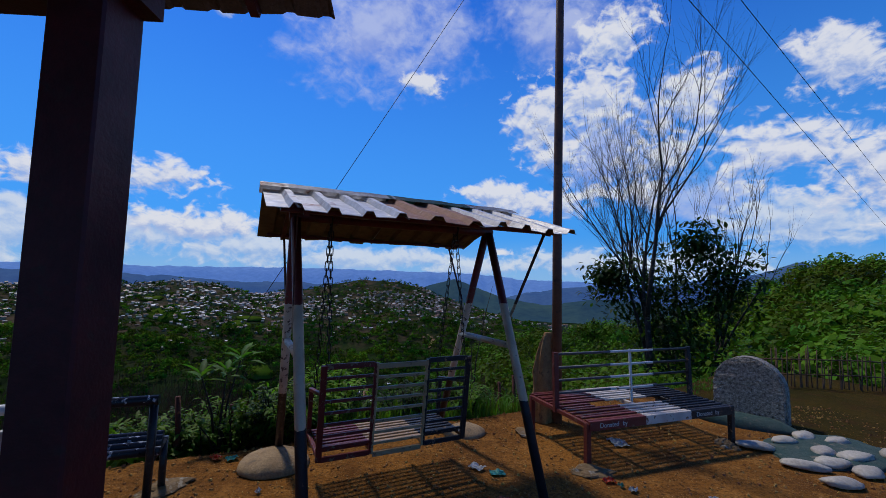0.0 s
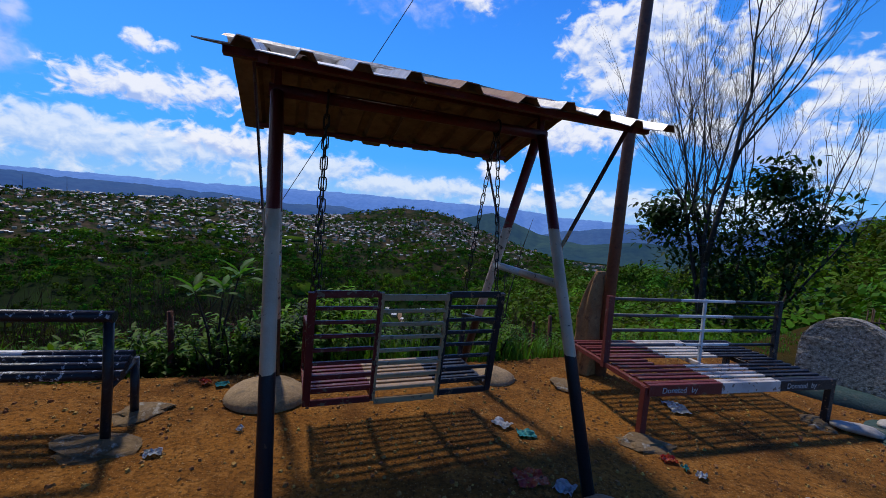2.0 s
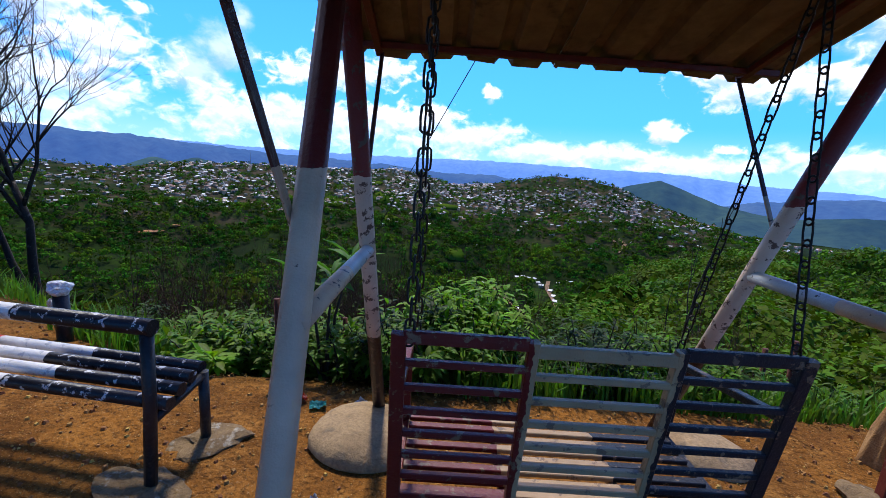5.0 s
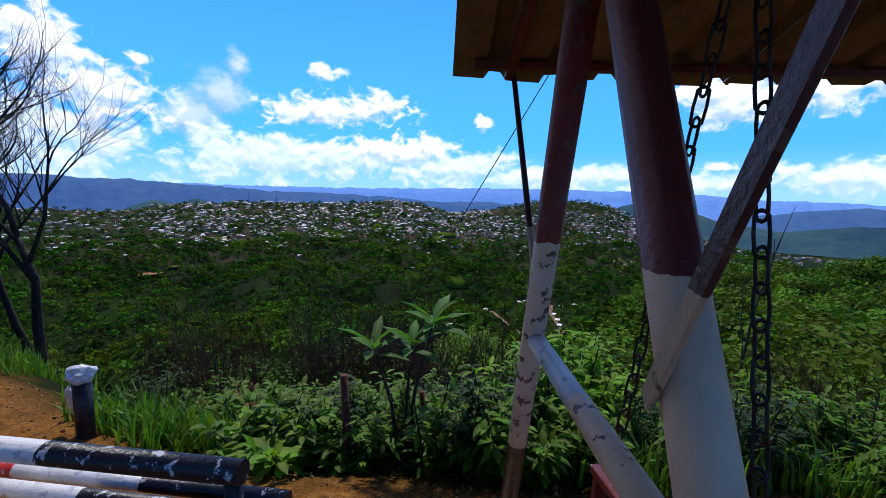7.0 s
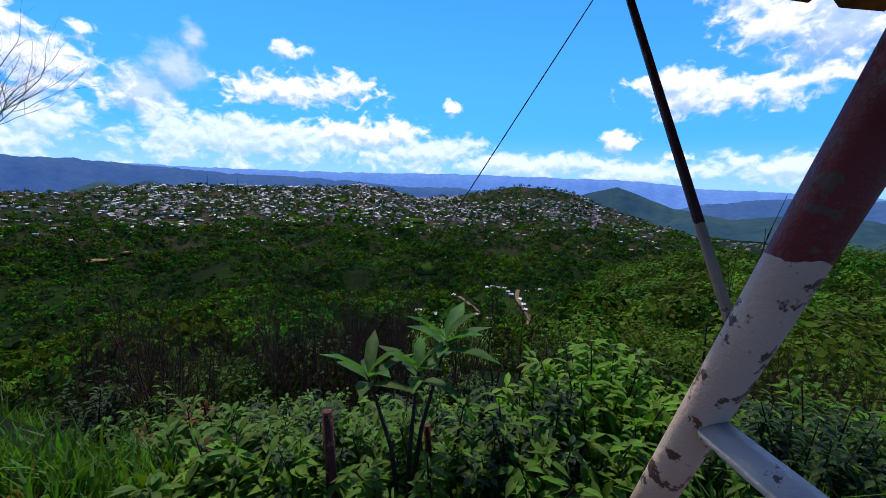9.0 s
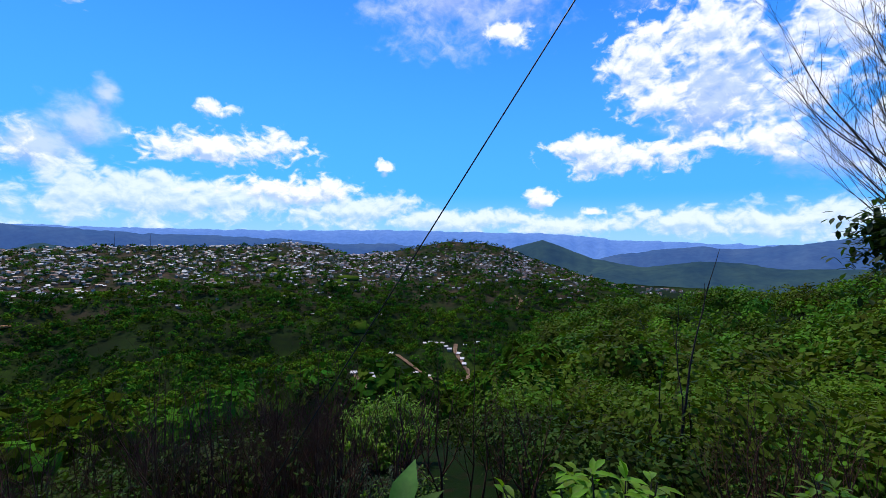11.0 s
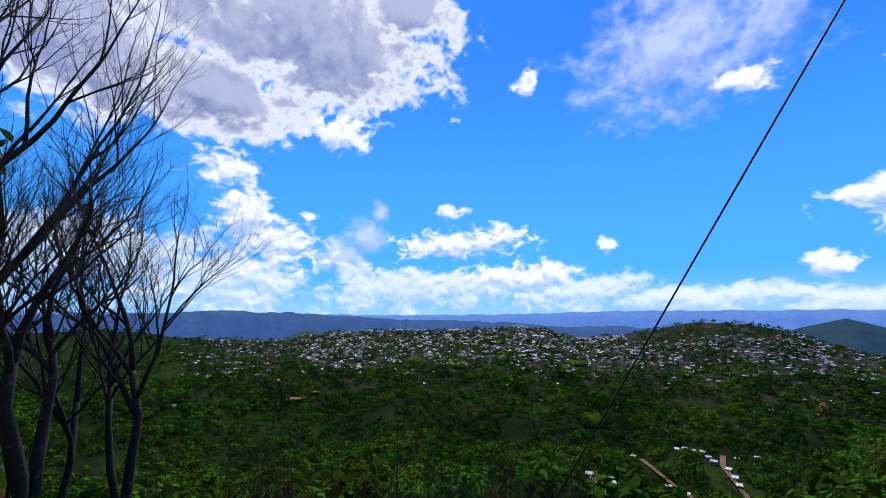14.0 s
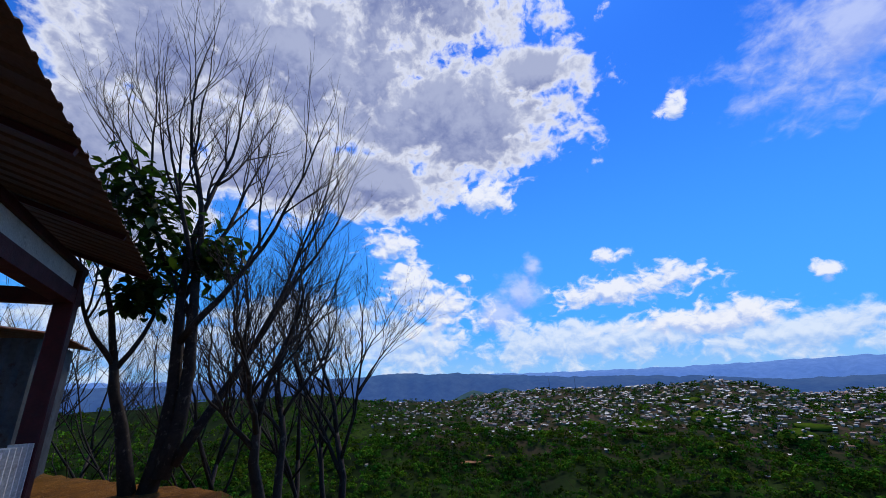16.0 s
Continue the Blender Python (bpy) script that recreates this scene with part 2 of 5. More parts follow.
def tube(bm, pts, r, seg=8, cap=True):
    """A round bar through pts; r is one radius or one a point."""
    pts = [Vector(p) for p in pts]
    rs = r if isinstance(r, (list, tuple)) else [r] * len(pts)
    d0 = (pts[1] - pts[0]).normalized()
    ref = Vector((0, 0, 1)) if abs(d0.z) < 0.9 else Vector((1, 0, 0))
    u = d0.cross(ref).normalized()
    rings = []
    for i, p in enumerate(pts):
        d = (pts[min(i + 1, len(pts) - 1)] - pts[max(i - 1, 0)]).normalized()
        u = (u - d * u.dot(d)).normalized()
        v = d.cross(u)
        rings.append([bm.verts.new(p + (u * math.cos(q) + v * math.sin(q)) * rs[i]) for q in (2 * math.pi * k / seg for k in range(seg))])
    for a, b in zip(rings, rings[1:]):
        for k in range(seg):
            f = bm.faces.new((a[k], a[(k + 1) % seg], b[(k + 1) % seg], b[k]))
            f.smooth = True
    if cap:
        bm.faces.new(list(reversed(rings[0])))
        bm.faces.new(rings[-1])
    return bm


def bar(bm, a, b, w, h, up=(0, 0, 1), bevel=0.003):
    """A square bar from a to b, w wide and h high, with eased edges."""
    a, b = Vector(a), Vector(b)
    d = (b - a).normalized()
    s = d.cross(Vector(up)).normalized()
    t = s.cross(d)
    e = min(bevel, w * 0.3, h * 0.3)
    prof = [(w / 2 - e, -h / 2), (w / 2, -h / 2 + e), (w / 2, h / 2 - e), (w / 2 - e, h / 2), (-w / 2 + e, h / 2), (-w / 2, h / 2 - e), (-w / 2, -h / 2 + e), (-w / 2 + e, -h / 2)]
    ra = [bm.verts.new(a + s * x + t * y) for x, y in prof]
    rb = [bm.verts.new(b + s * x + t * y) for x, y in prof]
    for k in range(8):
        bm.faces.new((ra[k], ra[(k + 1) % 8], rb[(k + 1) % 8], rb[k]))
    bm.faces.new(list(reversed(ra)))
    bm.faces.new(rb)
    return bm


def lump(bm, c, size, seed, rough=0.18, sub=2, flat=0.0):
    """An uneven stone-like body; flat cuts its underside level."""
    r = bmesh.ops.create_icosphere(bm, subdivisions=sub, radius=1.0)
    for v in r["verts"]:
        n = noise.noise(v.co * 1.3 + Vector((seed * 7.1, seed * 3.3, seed))) + 0.5 * noise.noise(v.co * 3.1 + Vector((seed, seed * 5.7, 2)))
        q = v.co * (1 + rough * n)
        q.z = max(q.z, -flat) if flat else q.z
        v.co = Vector(c) + Vector((q.x * size[0], q.y * size[1], q.z * size[2]))
    return bm


def B():
    return bmesh.new()


# ---- the lie of the land ----
def lerp(x, xs, ys):
    return float(np.interp(x, xs, ys))


def soft(a, b, x):
    t = min(1, max(0, (x - a) / (b - a)))
    return t * t * (3 - 2 * t)


FLANK_AZ = (-20, -8, -4, 1.3, 6.5, 12.2, 19.2, 24.9, 27.4, 30.2, 32, 36, 39.3, 42.4, 45.3, 60, 80, 105, 130)
FLANK_EL = (-27, -21.5, -15.5, -10.4, -8.6, -7.4, -6.2, -6.0, -5.0, -4.1, -3.1, -1.6, 0.2, 1.6, 2.6, 3.6, 3.0, 0.5, -1)
CREST_AZ = (-180, -120, -95, -85, -78, -72.6, -65, -61, -53.4, -45.7, -38.5, -34, -30, -26, -21.8, -17.8, -12.4, -7.6, -4.4, -1.3, 3.4, 10, 20, 60, 180)
CREST_EL = (-3, -2.5, -1.2, -0.7, -1.3, -1.9, -2.1, -1.5, -0.9, -1.0, -0.85, -0.5, -1.0, -1.9, -1.5, -1.0, 0.0, 0.15, -0.7, -2.2, -3.3, -5.3, -5.6, -5.0, -3)


def rim(x, y):
    """Metres beyond the terrace's edge."""
    e = max(2.25, 3.4 + 0.48 * x) + 0.12 * noise.noise(Vector((x * 0.9, y * 0.9, 4)))
    if x > 4.5:
        e += (min(x, 7.5) - 4.5) * 0.35 - max(0, x - 7.5) * 2.2
    if x < -9.5:
        e -= (-9.5 - x) * 0.9
    return (y - e) * 0.92


def height(x, y):
    dx, dy = x, y - 2.0
    r = math.hypot(dx, dy)
    az = math.degrees(math.atan2(dx, dy))
    d = rim(x, y)
    if d <= 0:
        z = 0.0
        if r > 14:
            z -= min(1.0, (r - 14) / 60) * (r - 14) * 0.06
        return z + (0.02 * noise.noise(Vector((x, y, 0))) if r < 20 else 0)
    crest = 1500 * math.tan(radians(lerp(az, CREST_AZ, CREST_EL)))
    zm = lerp(r, (0, 3, 10, 30, 100, 300, 550, 700, 1000, 1250, 1500, 1800, 2500, 5000),
              (0, -1, -3.6, -12.5, -46, -130, -179, -186, -135, -78 + 0.35 * (crest + 10), crest, crest - 80, -190, -190))
    if r > 40:
        amp = min(1, (r - 40) / 300) * (1 - 0.65 * soft(1000, 1300, r))
        zm += amp * (26 * noise.noise(Vector((x / 170, y / 170, 1))) + 11 * noise.noise(Vector((x / 62, y / 62, 2))))
    z = zm
    if az > -20:
        el = lerp(az, FLANK_AZ, FLANK_EL)
        rc = 95
        near = lerp(az, (-20, 20, 40, 60), (-24, -22, -16, -6))
        if r <= rc:
            k = soft(6, rc, r)
            zf = r * math.tan(radians(near + (el - near) * k ** 0.7))
        else:
            zf = rc * math.tan(radians(el)) - (r - rc) * 0.45
        zf += 1.2 * noise.noise(Vector((x / 13, y / 13, 5))) * soft(8, 30, r)
        k = soft(-20, -2, az)
        z = max(zm, zf) * k + zm * (1 - k)
    k = soft(0, 3.0, d)
    return z * k + min(0.0, -0.35 * d) * (1 - k) if d < 3.0 else z


def at_slope(az, el, r0=400):
    """The plan place on the far slopes that lies at that azimuth and elevation from the terrace."""
    r = r0
    while r < 1600:
        x, y = r * math.sin(radians(az)), 2 + r * math.cos(radians(az))
        if math.degrees(math.atan2(height(x, y) - 1.5, r)) >= el:
            break
        r += 4
    return x, y, r


def build_ground():
    az = sorted(set([a for a in np.arange(-180, -120, 6.0)] + [a for a in np.arange(-120, 62, 0.75)] + [a for a in np.arange(62, 180, 6.0)]))
    rs = [0.25 * k for k in range(1, 40)] + list(np.geomspace(10, 4700, 130))
    vs, soil, town = [(0, 2.0, height(0, 2.0))], [1.0], [0.0]
    for r in rs:
        for a in az:
            x, y = r * math.sin(radians(a)), 2.0 + r * math.cos(radians(a))
            vs.append((x, y, height(x, y)))
            s = 1 - soft(-0.1, 0.7, rim(x, y) + 0.3 * noise.noise(Vector((x * 2, y * 2, 7))))
            s *= 1 - 0.8 * soft(4.8, 5.6, x + 0.25 * (y - 3)) * soft(2.0, 3.5, y + 0.8 * noise.noise(Vector((x, y, 3))))
            s *= 1 - 0.7 * soft(9, 16, r)
            soil.append(s)
            t = soft(820, 1100, r + 150 * noise.noise(Vector((x / 120, y / 120, 8)))) * (1 - soft(1500, 1650, r)) * soft(-76, -62, a) * (1 - soft(3, 11, a))
            town.append(t)
    n = len(az)
    fs = [(0, 1 + (k + 1) % n, 1 + k) for k in range(n)]
    for i in range(len(rs) - 1):
        p, q = 1 + i * n, 1 + (i + 1) * n
        fs += [(p + k, p + (k + 1) % n, q + (k + 1) % n, q + k) for k in range(n)]
    me = bpy.data.meshes.new("ground")
    me.from_pydata(vs, [], fs)
    me.flip_normals()
    me.update()
    for nm, data in (("soil", soil), ("town", town)):
        at = me.attributes.new(nm, "FLOAT", "POINT")
        at.data.foreach_set("value", data)
    me.polygons.foreach_set("use_smooth", [True] * len(me.polygons))
    me.materials.append(ground_material())
    ob = new("ground", me)
    return tagged(ob, "orange gravelly earth terrace falling into a green wooded valley", "ground", kind="structure")


def ground_material():
    mt = bpy.data.materials.new("earth_and_green")
    mt.use_nodes = True
    nt = mt.node_tree
    N, L = nt.nodes.new, nt.links.new
    bs = nt.nodes["Principled BSDF"]
    co = N("ShaderNodeNewGeometry").outputs["Position"]

    def ns(s, d=5, rough=0.6):
        n = N("ShaderNodeTexNoise")
        L(co, n.inputs["Vector"])
        n.inputs["Scale"].default_value, n.inputs["Detail"].default_value, n.inputs["Roughness"].default_value = s, d, rough
        return n.outputs["Fac"]

    def rng(v, lo, hi, a=0.0, b=1.0):
        n = N("ShaderNodeMapRange")
        L(v, n.inputs[0])
        for i, q in enumerate((lo, hi, a, b)):
            n.inputs[1 + i].default_value = q
        return n.outputs[0]

    def mix(f, p, q, blend="MIX"):
        n = N("ShaderNodeMix")
        n.data_type, n.blend_type = "RGBA", blend
        if isinstance(f, float):
            n.inputs[0].default_value = f
        else:
            L(f, n.inputs[0])
        for i, v in ((6, p), (7, q)):
            if isinstance(v, tuple):
                n.inputs[i].default_value = (*v, 1)
            else:
                L(v, n.inputs[i])
        return n.outputs[2]

    def attr(nm):
        n = N("ShaderNodeAttribute")
        n.attribute_name = nm
        return n.outputs["Fac"]

    earth = mix(rng(ns(1.1), 0.35, 0.65), (0.31, 0.125, 0.024), (0.125, 0.050, 0.014))
    earth = mix(rng(ns(6), 0.5, 0.68), earth, (0.33, 0.145, 0.034))
    earth = mix(rng(ns(34, 6, 0.7), 0.46, 0.66), earth, (0.075, 0.033, 0.011))
    earth = mix(rng(ns(110, 3), 0.62, 0.72), earth, (0.46, 0.30, 0.15))
    # Near-black base carries the valley's cloud shade and dark gaps between crowns.
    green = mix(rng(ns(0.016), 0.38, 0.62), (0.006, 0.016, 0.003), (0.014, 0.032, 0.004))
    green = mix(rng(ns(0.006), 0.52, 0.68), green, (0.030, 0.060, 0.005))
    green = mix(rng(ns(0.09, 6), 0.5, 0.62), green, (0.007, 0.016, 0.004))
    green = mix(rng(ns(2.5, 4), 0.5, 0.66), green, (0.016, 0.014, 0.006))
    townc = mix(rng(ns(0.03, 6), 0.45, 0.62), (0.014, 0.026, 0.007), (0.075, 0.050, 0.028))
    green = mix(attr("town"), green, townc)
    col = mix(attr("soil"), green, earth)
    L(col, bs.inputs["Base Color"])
    bs.inputs["Roughness"].default_value = 0.95
    bs.inputs["Specular IOR Level"].default_value = 0.03
    bp = N("ShaderNodeBump")
    bp.inputs["Strength"].default_value, bp.inputs["Distance"].default_value = 0.8, 0.03
    add = N("ShaderNodeMath")
    add.operation = "ADD"
    L(ns(45, 5), add.inputs[0])
    L(ns(9, 3), add.inputs[1])
    L(add.outputs[0], bp.inputs["Height"])
    L(bp.outputs[0], bs.inputs["Normal"])
    return mt


build_ground()


def ridge(name, az0, az1, dist, tops, els, seed, mt, label, rough=0.25):
    """A far mountain range: foot, slopes with spurs, and crest, along an arc."""
    bm = B()
    rows = []
    for a in np.arange(az0, az1 + 0.01, 0.3):
        e = lerp(a, tops, els) + rough * (noise.noise(Vector((a * 0.55, seed, 0))) + 0.6 * noise.noise(Vector((a * 1.6, seed, 3))) + 0.25 * noise.noise(Vector((a * 4, seed, 6))))
        zt = dist * math.tan(radians(e))
        row = []
        for k, (f, g) in enumerate(((0.84, 0.0), (0.90, 0.35), (0.95, 0.72), (1.0, 1.0), (1.06, 0.4))):
            w = 1 + 0.012 * noise.noise(Vector((a * 0.9, k * 0.9, seed))) * (k not in (3,))
            zz = -200 + (zt + 200) * (g + (0.16 * noise.noise(Vector((a * 0.5, k, seed + 2))) if 0 < k < 3 else 0))
            row.append(bm.verts.new((dist * f * w * math.sin(radians(a)), 2 + dist * f * w * math.cos(radians(a)), zz)))
        rows.append(row)
    for p, q in zip(rows, rows[1:]):
        for k in range(4):
            bm.faces.new((p[k], p[k + 1], q[k + 1], q[k]))
    bmesh.ops.recalc_face_normals(bm, faces=bm.faces)
    return solo(name, bm, mt, label, "mountains", "structure", smooth=True)


# Aerial haze is put into the base colour and a blue glow.
def far_haze_material(name, a, b, glow, s):
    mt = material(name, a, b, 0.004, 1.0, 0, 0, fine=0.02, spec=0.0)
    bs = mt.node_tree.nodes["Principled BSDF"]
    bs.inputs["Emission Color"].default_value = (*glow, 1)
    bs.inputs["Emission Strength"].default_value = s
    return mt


# Painted haze, weaker on the nearer ranges.
blue_far = far_haze_material("far_blue_haze", (0.08, 0.13, 0.20), (0.10, 0.15, 0.22), (0.09, 0.23, 0.74), 0.60)
blue_mid = far_haze_material("mid_blue_haze", (0.03, 0.06, 0.07), (0.05, 0.08, 0.08), (0.05, 0.13, 0.52), 0.42)
blue_near = far_haze_material("near_blue_haze", (0.018, 0.04, 0.03), (0.04, 0.07, 0.035), (0.03, 0.08, 0.26), 0.30)
ridge("backdrop_far_range", -125, 75, 4650, (-125, -62, -50, -38, -27, -17, -8.5, 3.3, 10, 25, 45, 75), (1.2, 1.15, 1.05, 1.2, 1.4, 1.55, 1.45, 1.3, 0.6, 0.2, 0.3, 0.5), 1.7, blue_far, "mountain range in painted pale blue haze under the horizon clouds", 0.16)
ridge("backdrop_blue_range", -125, -12, 4000, (-125, -90, -77, -72, -67, -64, -58, -50, -41, -35, -27, -20, -12), (0.5, 0.8, 1.2, 1.6, 1.35, 1.4, 1.0, 0.5, 0.35, 0.1, -0.5, -0.3, -1.6), 5.1, blue_mid, "mountain range in painted blue haze behind the town", 0.18)
ridge("backdrop_right_range", 3, 75, 3800, (3, 5.6, 10.5, 15.2, 18.3, 22.4, 26.6, 30, 33.4, 36.8, 40, 42, 50, 75), (-3.2, -2.2, -1.25, -0.5, -0.1, -0.3, 0.1, 0.7, 1.15, 1.7, 2.9, 2.4, 1.5, 1.0), 9.3, blue_mid, "mountain range in painted blue haze across the valley", 0.16)
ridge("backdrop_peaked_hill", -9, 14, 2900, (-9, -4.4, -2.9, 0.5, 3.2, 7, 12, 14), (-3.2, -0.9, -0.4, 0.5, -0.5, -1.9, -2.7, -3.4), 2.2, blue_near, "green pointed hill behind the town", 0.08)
ridge("backdrop_low_hills", -68, -53, 2400, (-68, -65, -62.2, -60.1, -57.9, -55.7, -53), (-3.0, -2.0, -0.75, -1.3, -0.6, -1.2, -2.5), 3.2, blue_near, "low green hills in painted blue haze beyond the town", 0.10)
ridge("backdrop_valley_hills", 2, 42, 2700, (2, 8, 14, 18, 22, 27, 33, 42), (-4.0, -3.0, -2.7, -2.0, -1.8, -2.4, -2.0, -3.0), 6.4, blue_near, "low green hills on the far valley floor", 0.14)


# ---- the roofed garden swing ----
SW = pose(0.679, 2.444, 0, 0, 0, 27.1)
leg_paint = banded("leg_paint", "Z", ((-1, BLACK), (0.735, WARMED_WHITE), (1.48, MAROON)), chip=(0.08, 0.05, 0.035), wear=0.66)
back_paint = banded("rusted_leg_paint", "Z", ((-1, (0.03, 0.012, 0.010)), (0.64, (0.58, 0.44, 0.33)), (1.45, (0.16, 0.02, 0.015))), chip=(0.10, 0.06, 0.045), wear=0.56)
bar_paint = banded("crossbar_paint", "Y", ((-2, WARMED_WHITE), (0.02, (0.34, 0.36, 0.38))), chip=(0.05, 0.04, 0.04), wear=0.6)
strut_paint = banded("strut_paint", "Z", ((-1, (0.42, 0.30, 0.20)), (1.48, (0.06, 0.022, 0.02))), chip=(0.10, 0.06, 0.04), wear=0.6)
maroon = material("maroon_paint", MAROON, (0.09, 0.015, 0.012), 8, 0.5, 0, 0.2, (0.07, 0.035, 0.02))
tin = material("weathered_tin", (0.62, 0.60, 0.58), (0.48, 0.46, 0.44), 1.6, 0.42, 0.35, 0.15, (0.26, 0.13, 0.08), fine=18)
tin_rust = material("rusted_tin", (0.22, 0.10, 0.065), (0.30, 0.15, 0.10), 2.5, 0.7, 0.1, 0.2, (0.40, 0.30, 0.25), fine=22)
tin_under = material("brown_tin_underside", (0.20, 0.12, 0.06), (0.13, 0.075, 0.04), 2.2, 0.7, 0.05, 0.2, (0.06, 0.035, 0.02), fine=18)
tin_green = material("green_tin", (0.03, 0.10, 0.085), (0.05, 0.13, 0.11), 3, 0.5, 0.1, 0.2, (0.25, 0.22, 0.2))
iron = material("dark_iron", (0.018, 0.017, 0.018), (0.035, 0.028, 0.024), 14, 0.5, 0.6, 0.3, (0.07, 0.035, 0.02))
black_paint = material("black_paint", (0.010, 0.010, 0.013), (0.018, 0.017, 0.02), 10, 0.35, 0, 0.25, (0.06, 0.05, 0.045))
concrete = material("concrete", (0.34, 0.23, 0.12), (0.23, 0.15, 0.08), 5, 0.9, 0, 0.5, (0.18, 0.13, 0.08), fine=50)


def sheet(bm, u0, u1, v0, z0, v1, z1, ribs, phase=0.0, lift=0.0, amp=0.034):
    """A ribbed tin sheet from the ridge (v0, z0) to the eave (v1, z1), 1.2 mm thick, with trapezoid ribs."""
    us = []
    p = (u1 - u0) / ribs
    for k in range(ribs):
        for f, h in ((0.0, 0), (0.56, 0), (0.66, 1), (0.86, 1), (0.96, 0)):
            us.append((u0 + p * (k + f), h))
    us.append((u1, 0))
    steps = 7
    d = Vector((0, v1 - v0, z1 - z0))
    nrm = Vector((0, -(z1 - z0), v1 - v0)).normalized()
    if nrm.z < 0:
        nrm = -nrm
    grids = []
    for off in (0.0, -0.004):
        g = []
        for i in range(steps + 1):
            row = []
            for u, h in us:
                w = 0.010 * noise.noise(Vector((u * 2.3 + phase, i * 0.7, phase))) + (0.018 * noise.noise(Vector((u * 3.1, phase, 9))) if i == steps else 0)
                q = Vector((u, v0, z0)) + d * (i / steps) + nrm * (lift + amp * h + w + off)
                row.append(bm.verts.new(q))
            g.append(row)
        grids.append(g)
    for g, flip in zip(grids, (False, True)):
        for i in range(steps):
            for k in range(len(us) - 1):
                f = (g[i][k], g[i][k + 1], g[i + 1][k + 1], g[i + 1][k])
                bm.faces.new(tuple(reversed(f)) if flip else f)
    a, b = grids
    for k in range(len(us) - 1):
        bm.faces.new((a[-1][k], a[-1][k + 1], b[-1][k + 1], b[-1][k]))
        bm.faces.new((b[0][k], b[0][k + 1], a[0][k + 1], a[0][k]))
    for k in (0, len(us) - 1):
        for i in range(steps):
            bm.faces.new((a[i][k], a[i + 1][k], b[i + 1][k], b[i][k]))
    bmesh.ops.recalc_face_normals(bm, faces=bm.faces)
    for g, idx in zip(grids, (0, 1)):
        low = {v for row in g for v in row}
        for f in bm.faces:
            if all(v in low for v in f.verts):
                f.material_index = idx
    return bm


RIDGE, EAVE, HALF = 2.33, 2.05, 0.92


def build_swing_frame():
    t = thing("roofed_swing_frame", SW, "black, white and maroon pipe swing frame with rusty tin roof", "swing")
    apex = 2.12
    for su in (-1, 1):
        for sv in (-1, 1):
            b = Vector((su * 0.83, sv * 0.945, -0.05))
            a = Vector((su * 0.875, sv * 0.03, apex))
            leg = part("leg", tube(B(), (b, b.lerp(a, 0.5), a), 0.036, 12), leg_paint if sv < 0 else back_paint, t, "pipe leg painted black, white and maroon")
            p = b.lerp(a, 0.635) + Vector((su * 0.01, 0.03, 0))
            q = Vector((su * 0.885, 0.84, EAVE - 0.01))
            if sv < 0:
                p, q = Vector((su * 0.895, -0.325, 1.32)), Vector((su * 0.940, -0.765, 2.075))
            part("strut", bar(B(), p, q, 0.020 if sv > 0 else 0.008, 0.010 if sv > 0 else 0.030), strut_paint, t, "thin roof strut, dark above and pale below")
        zc = 1.13
        v = 0.945 - 0.915 * (zc + 0.05) / (apex + 0.05)
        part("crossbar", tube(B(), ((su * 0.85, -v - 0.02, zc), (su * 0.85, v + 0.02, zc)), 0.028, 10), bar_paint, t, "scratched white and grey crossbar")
    part("top_beam", tube(B(), ((-0.92, 0, apex + 0.02), (0.92, 0, apex + 0.02)), 0.036, 10), maroon, t)
    for sv in (-1, 1):
        part("purlin", bar(B(), (-1.04, sv * 0.80, EAVE + 0.012), (1.04, sv * 0.80, EAVE + 0.012), 0.04, 0.03), maroon, t)
        part("purlin", bar(B(), (-1.0, sv * 0.06, RIDGE - 0.05), (1.0, sv * 0.06, RIDGE - 0.05), 0.04, 0.035), maroon, t)
    for su in (-1, 1):
        for sv in (-1, 1):
            part("rafter", bar(B(), (su * 0.9, sv * 0.05, RIDGE - 0.055), (su * 0.9, sv * 0.86, EAVE - 0.01), 0.035, 0.03), maroon, t)
        part("king_post", bar(B(), (su * 0.875, 0, apex), (su * 0.875, 0, RIDGE - 0.04), 0.04, 0.04, (0, 1, 0)), maroon, t)
    for sv in (-1, 1):
        spans = ((-1.12, -0.28, tin, 4), (-0.30, 0.28, tin_rust, 2), (0.26, 1.12, tin, 4)) if sv < 0 else ((-1.12, 0.0, tin, 5), (-0.02, 1.12, tin, 5))
        for k, (u0, u1, mt, n) in enumerate(spans):
            part("roof_sheet", sheet(B(), u0, u1, 0.0, RIDGE, sv * HALF, EAVE, n, sv * 3 + k * 1.7, 0.004 * (k % 2)), mt, t,
                 "rust-brown tin sheet" if mt is tin_rust else "weathered silver tin sheet with rust streaks").data.materials.append(tin_under)
    for u0, u1, mt in ((-1.14, -0.1, tin), (-0.16, 0.66, tin_green), (0.6, 1.13, tin)):
        bm = B()
        n = 10
        rows = []
        for i in range(n + 1):
            u = u0 + (u1 - u0) * i / n
            w = 0.010 * noise.noise(Vector((u * 5, 2, 0)))
            rows.append([bm.verts.new((u, v, z + w)) for v, z in ((-0.15, RIDGE + 0.0), (-0.04, RIDGE + 0.052), (0.04, RIDGE + 0.052), (0.15, RIDGE + 0.0))])
        for p, q in zip(rows, rows[1:]):
            for k in range(3):
                bm.faces.new((p[k], q[k], q[k + 1], p[k + 1]))
        bmesh.ops.solidify(bm, geom=bm.faces[:], thickness=0.004)
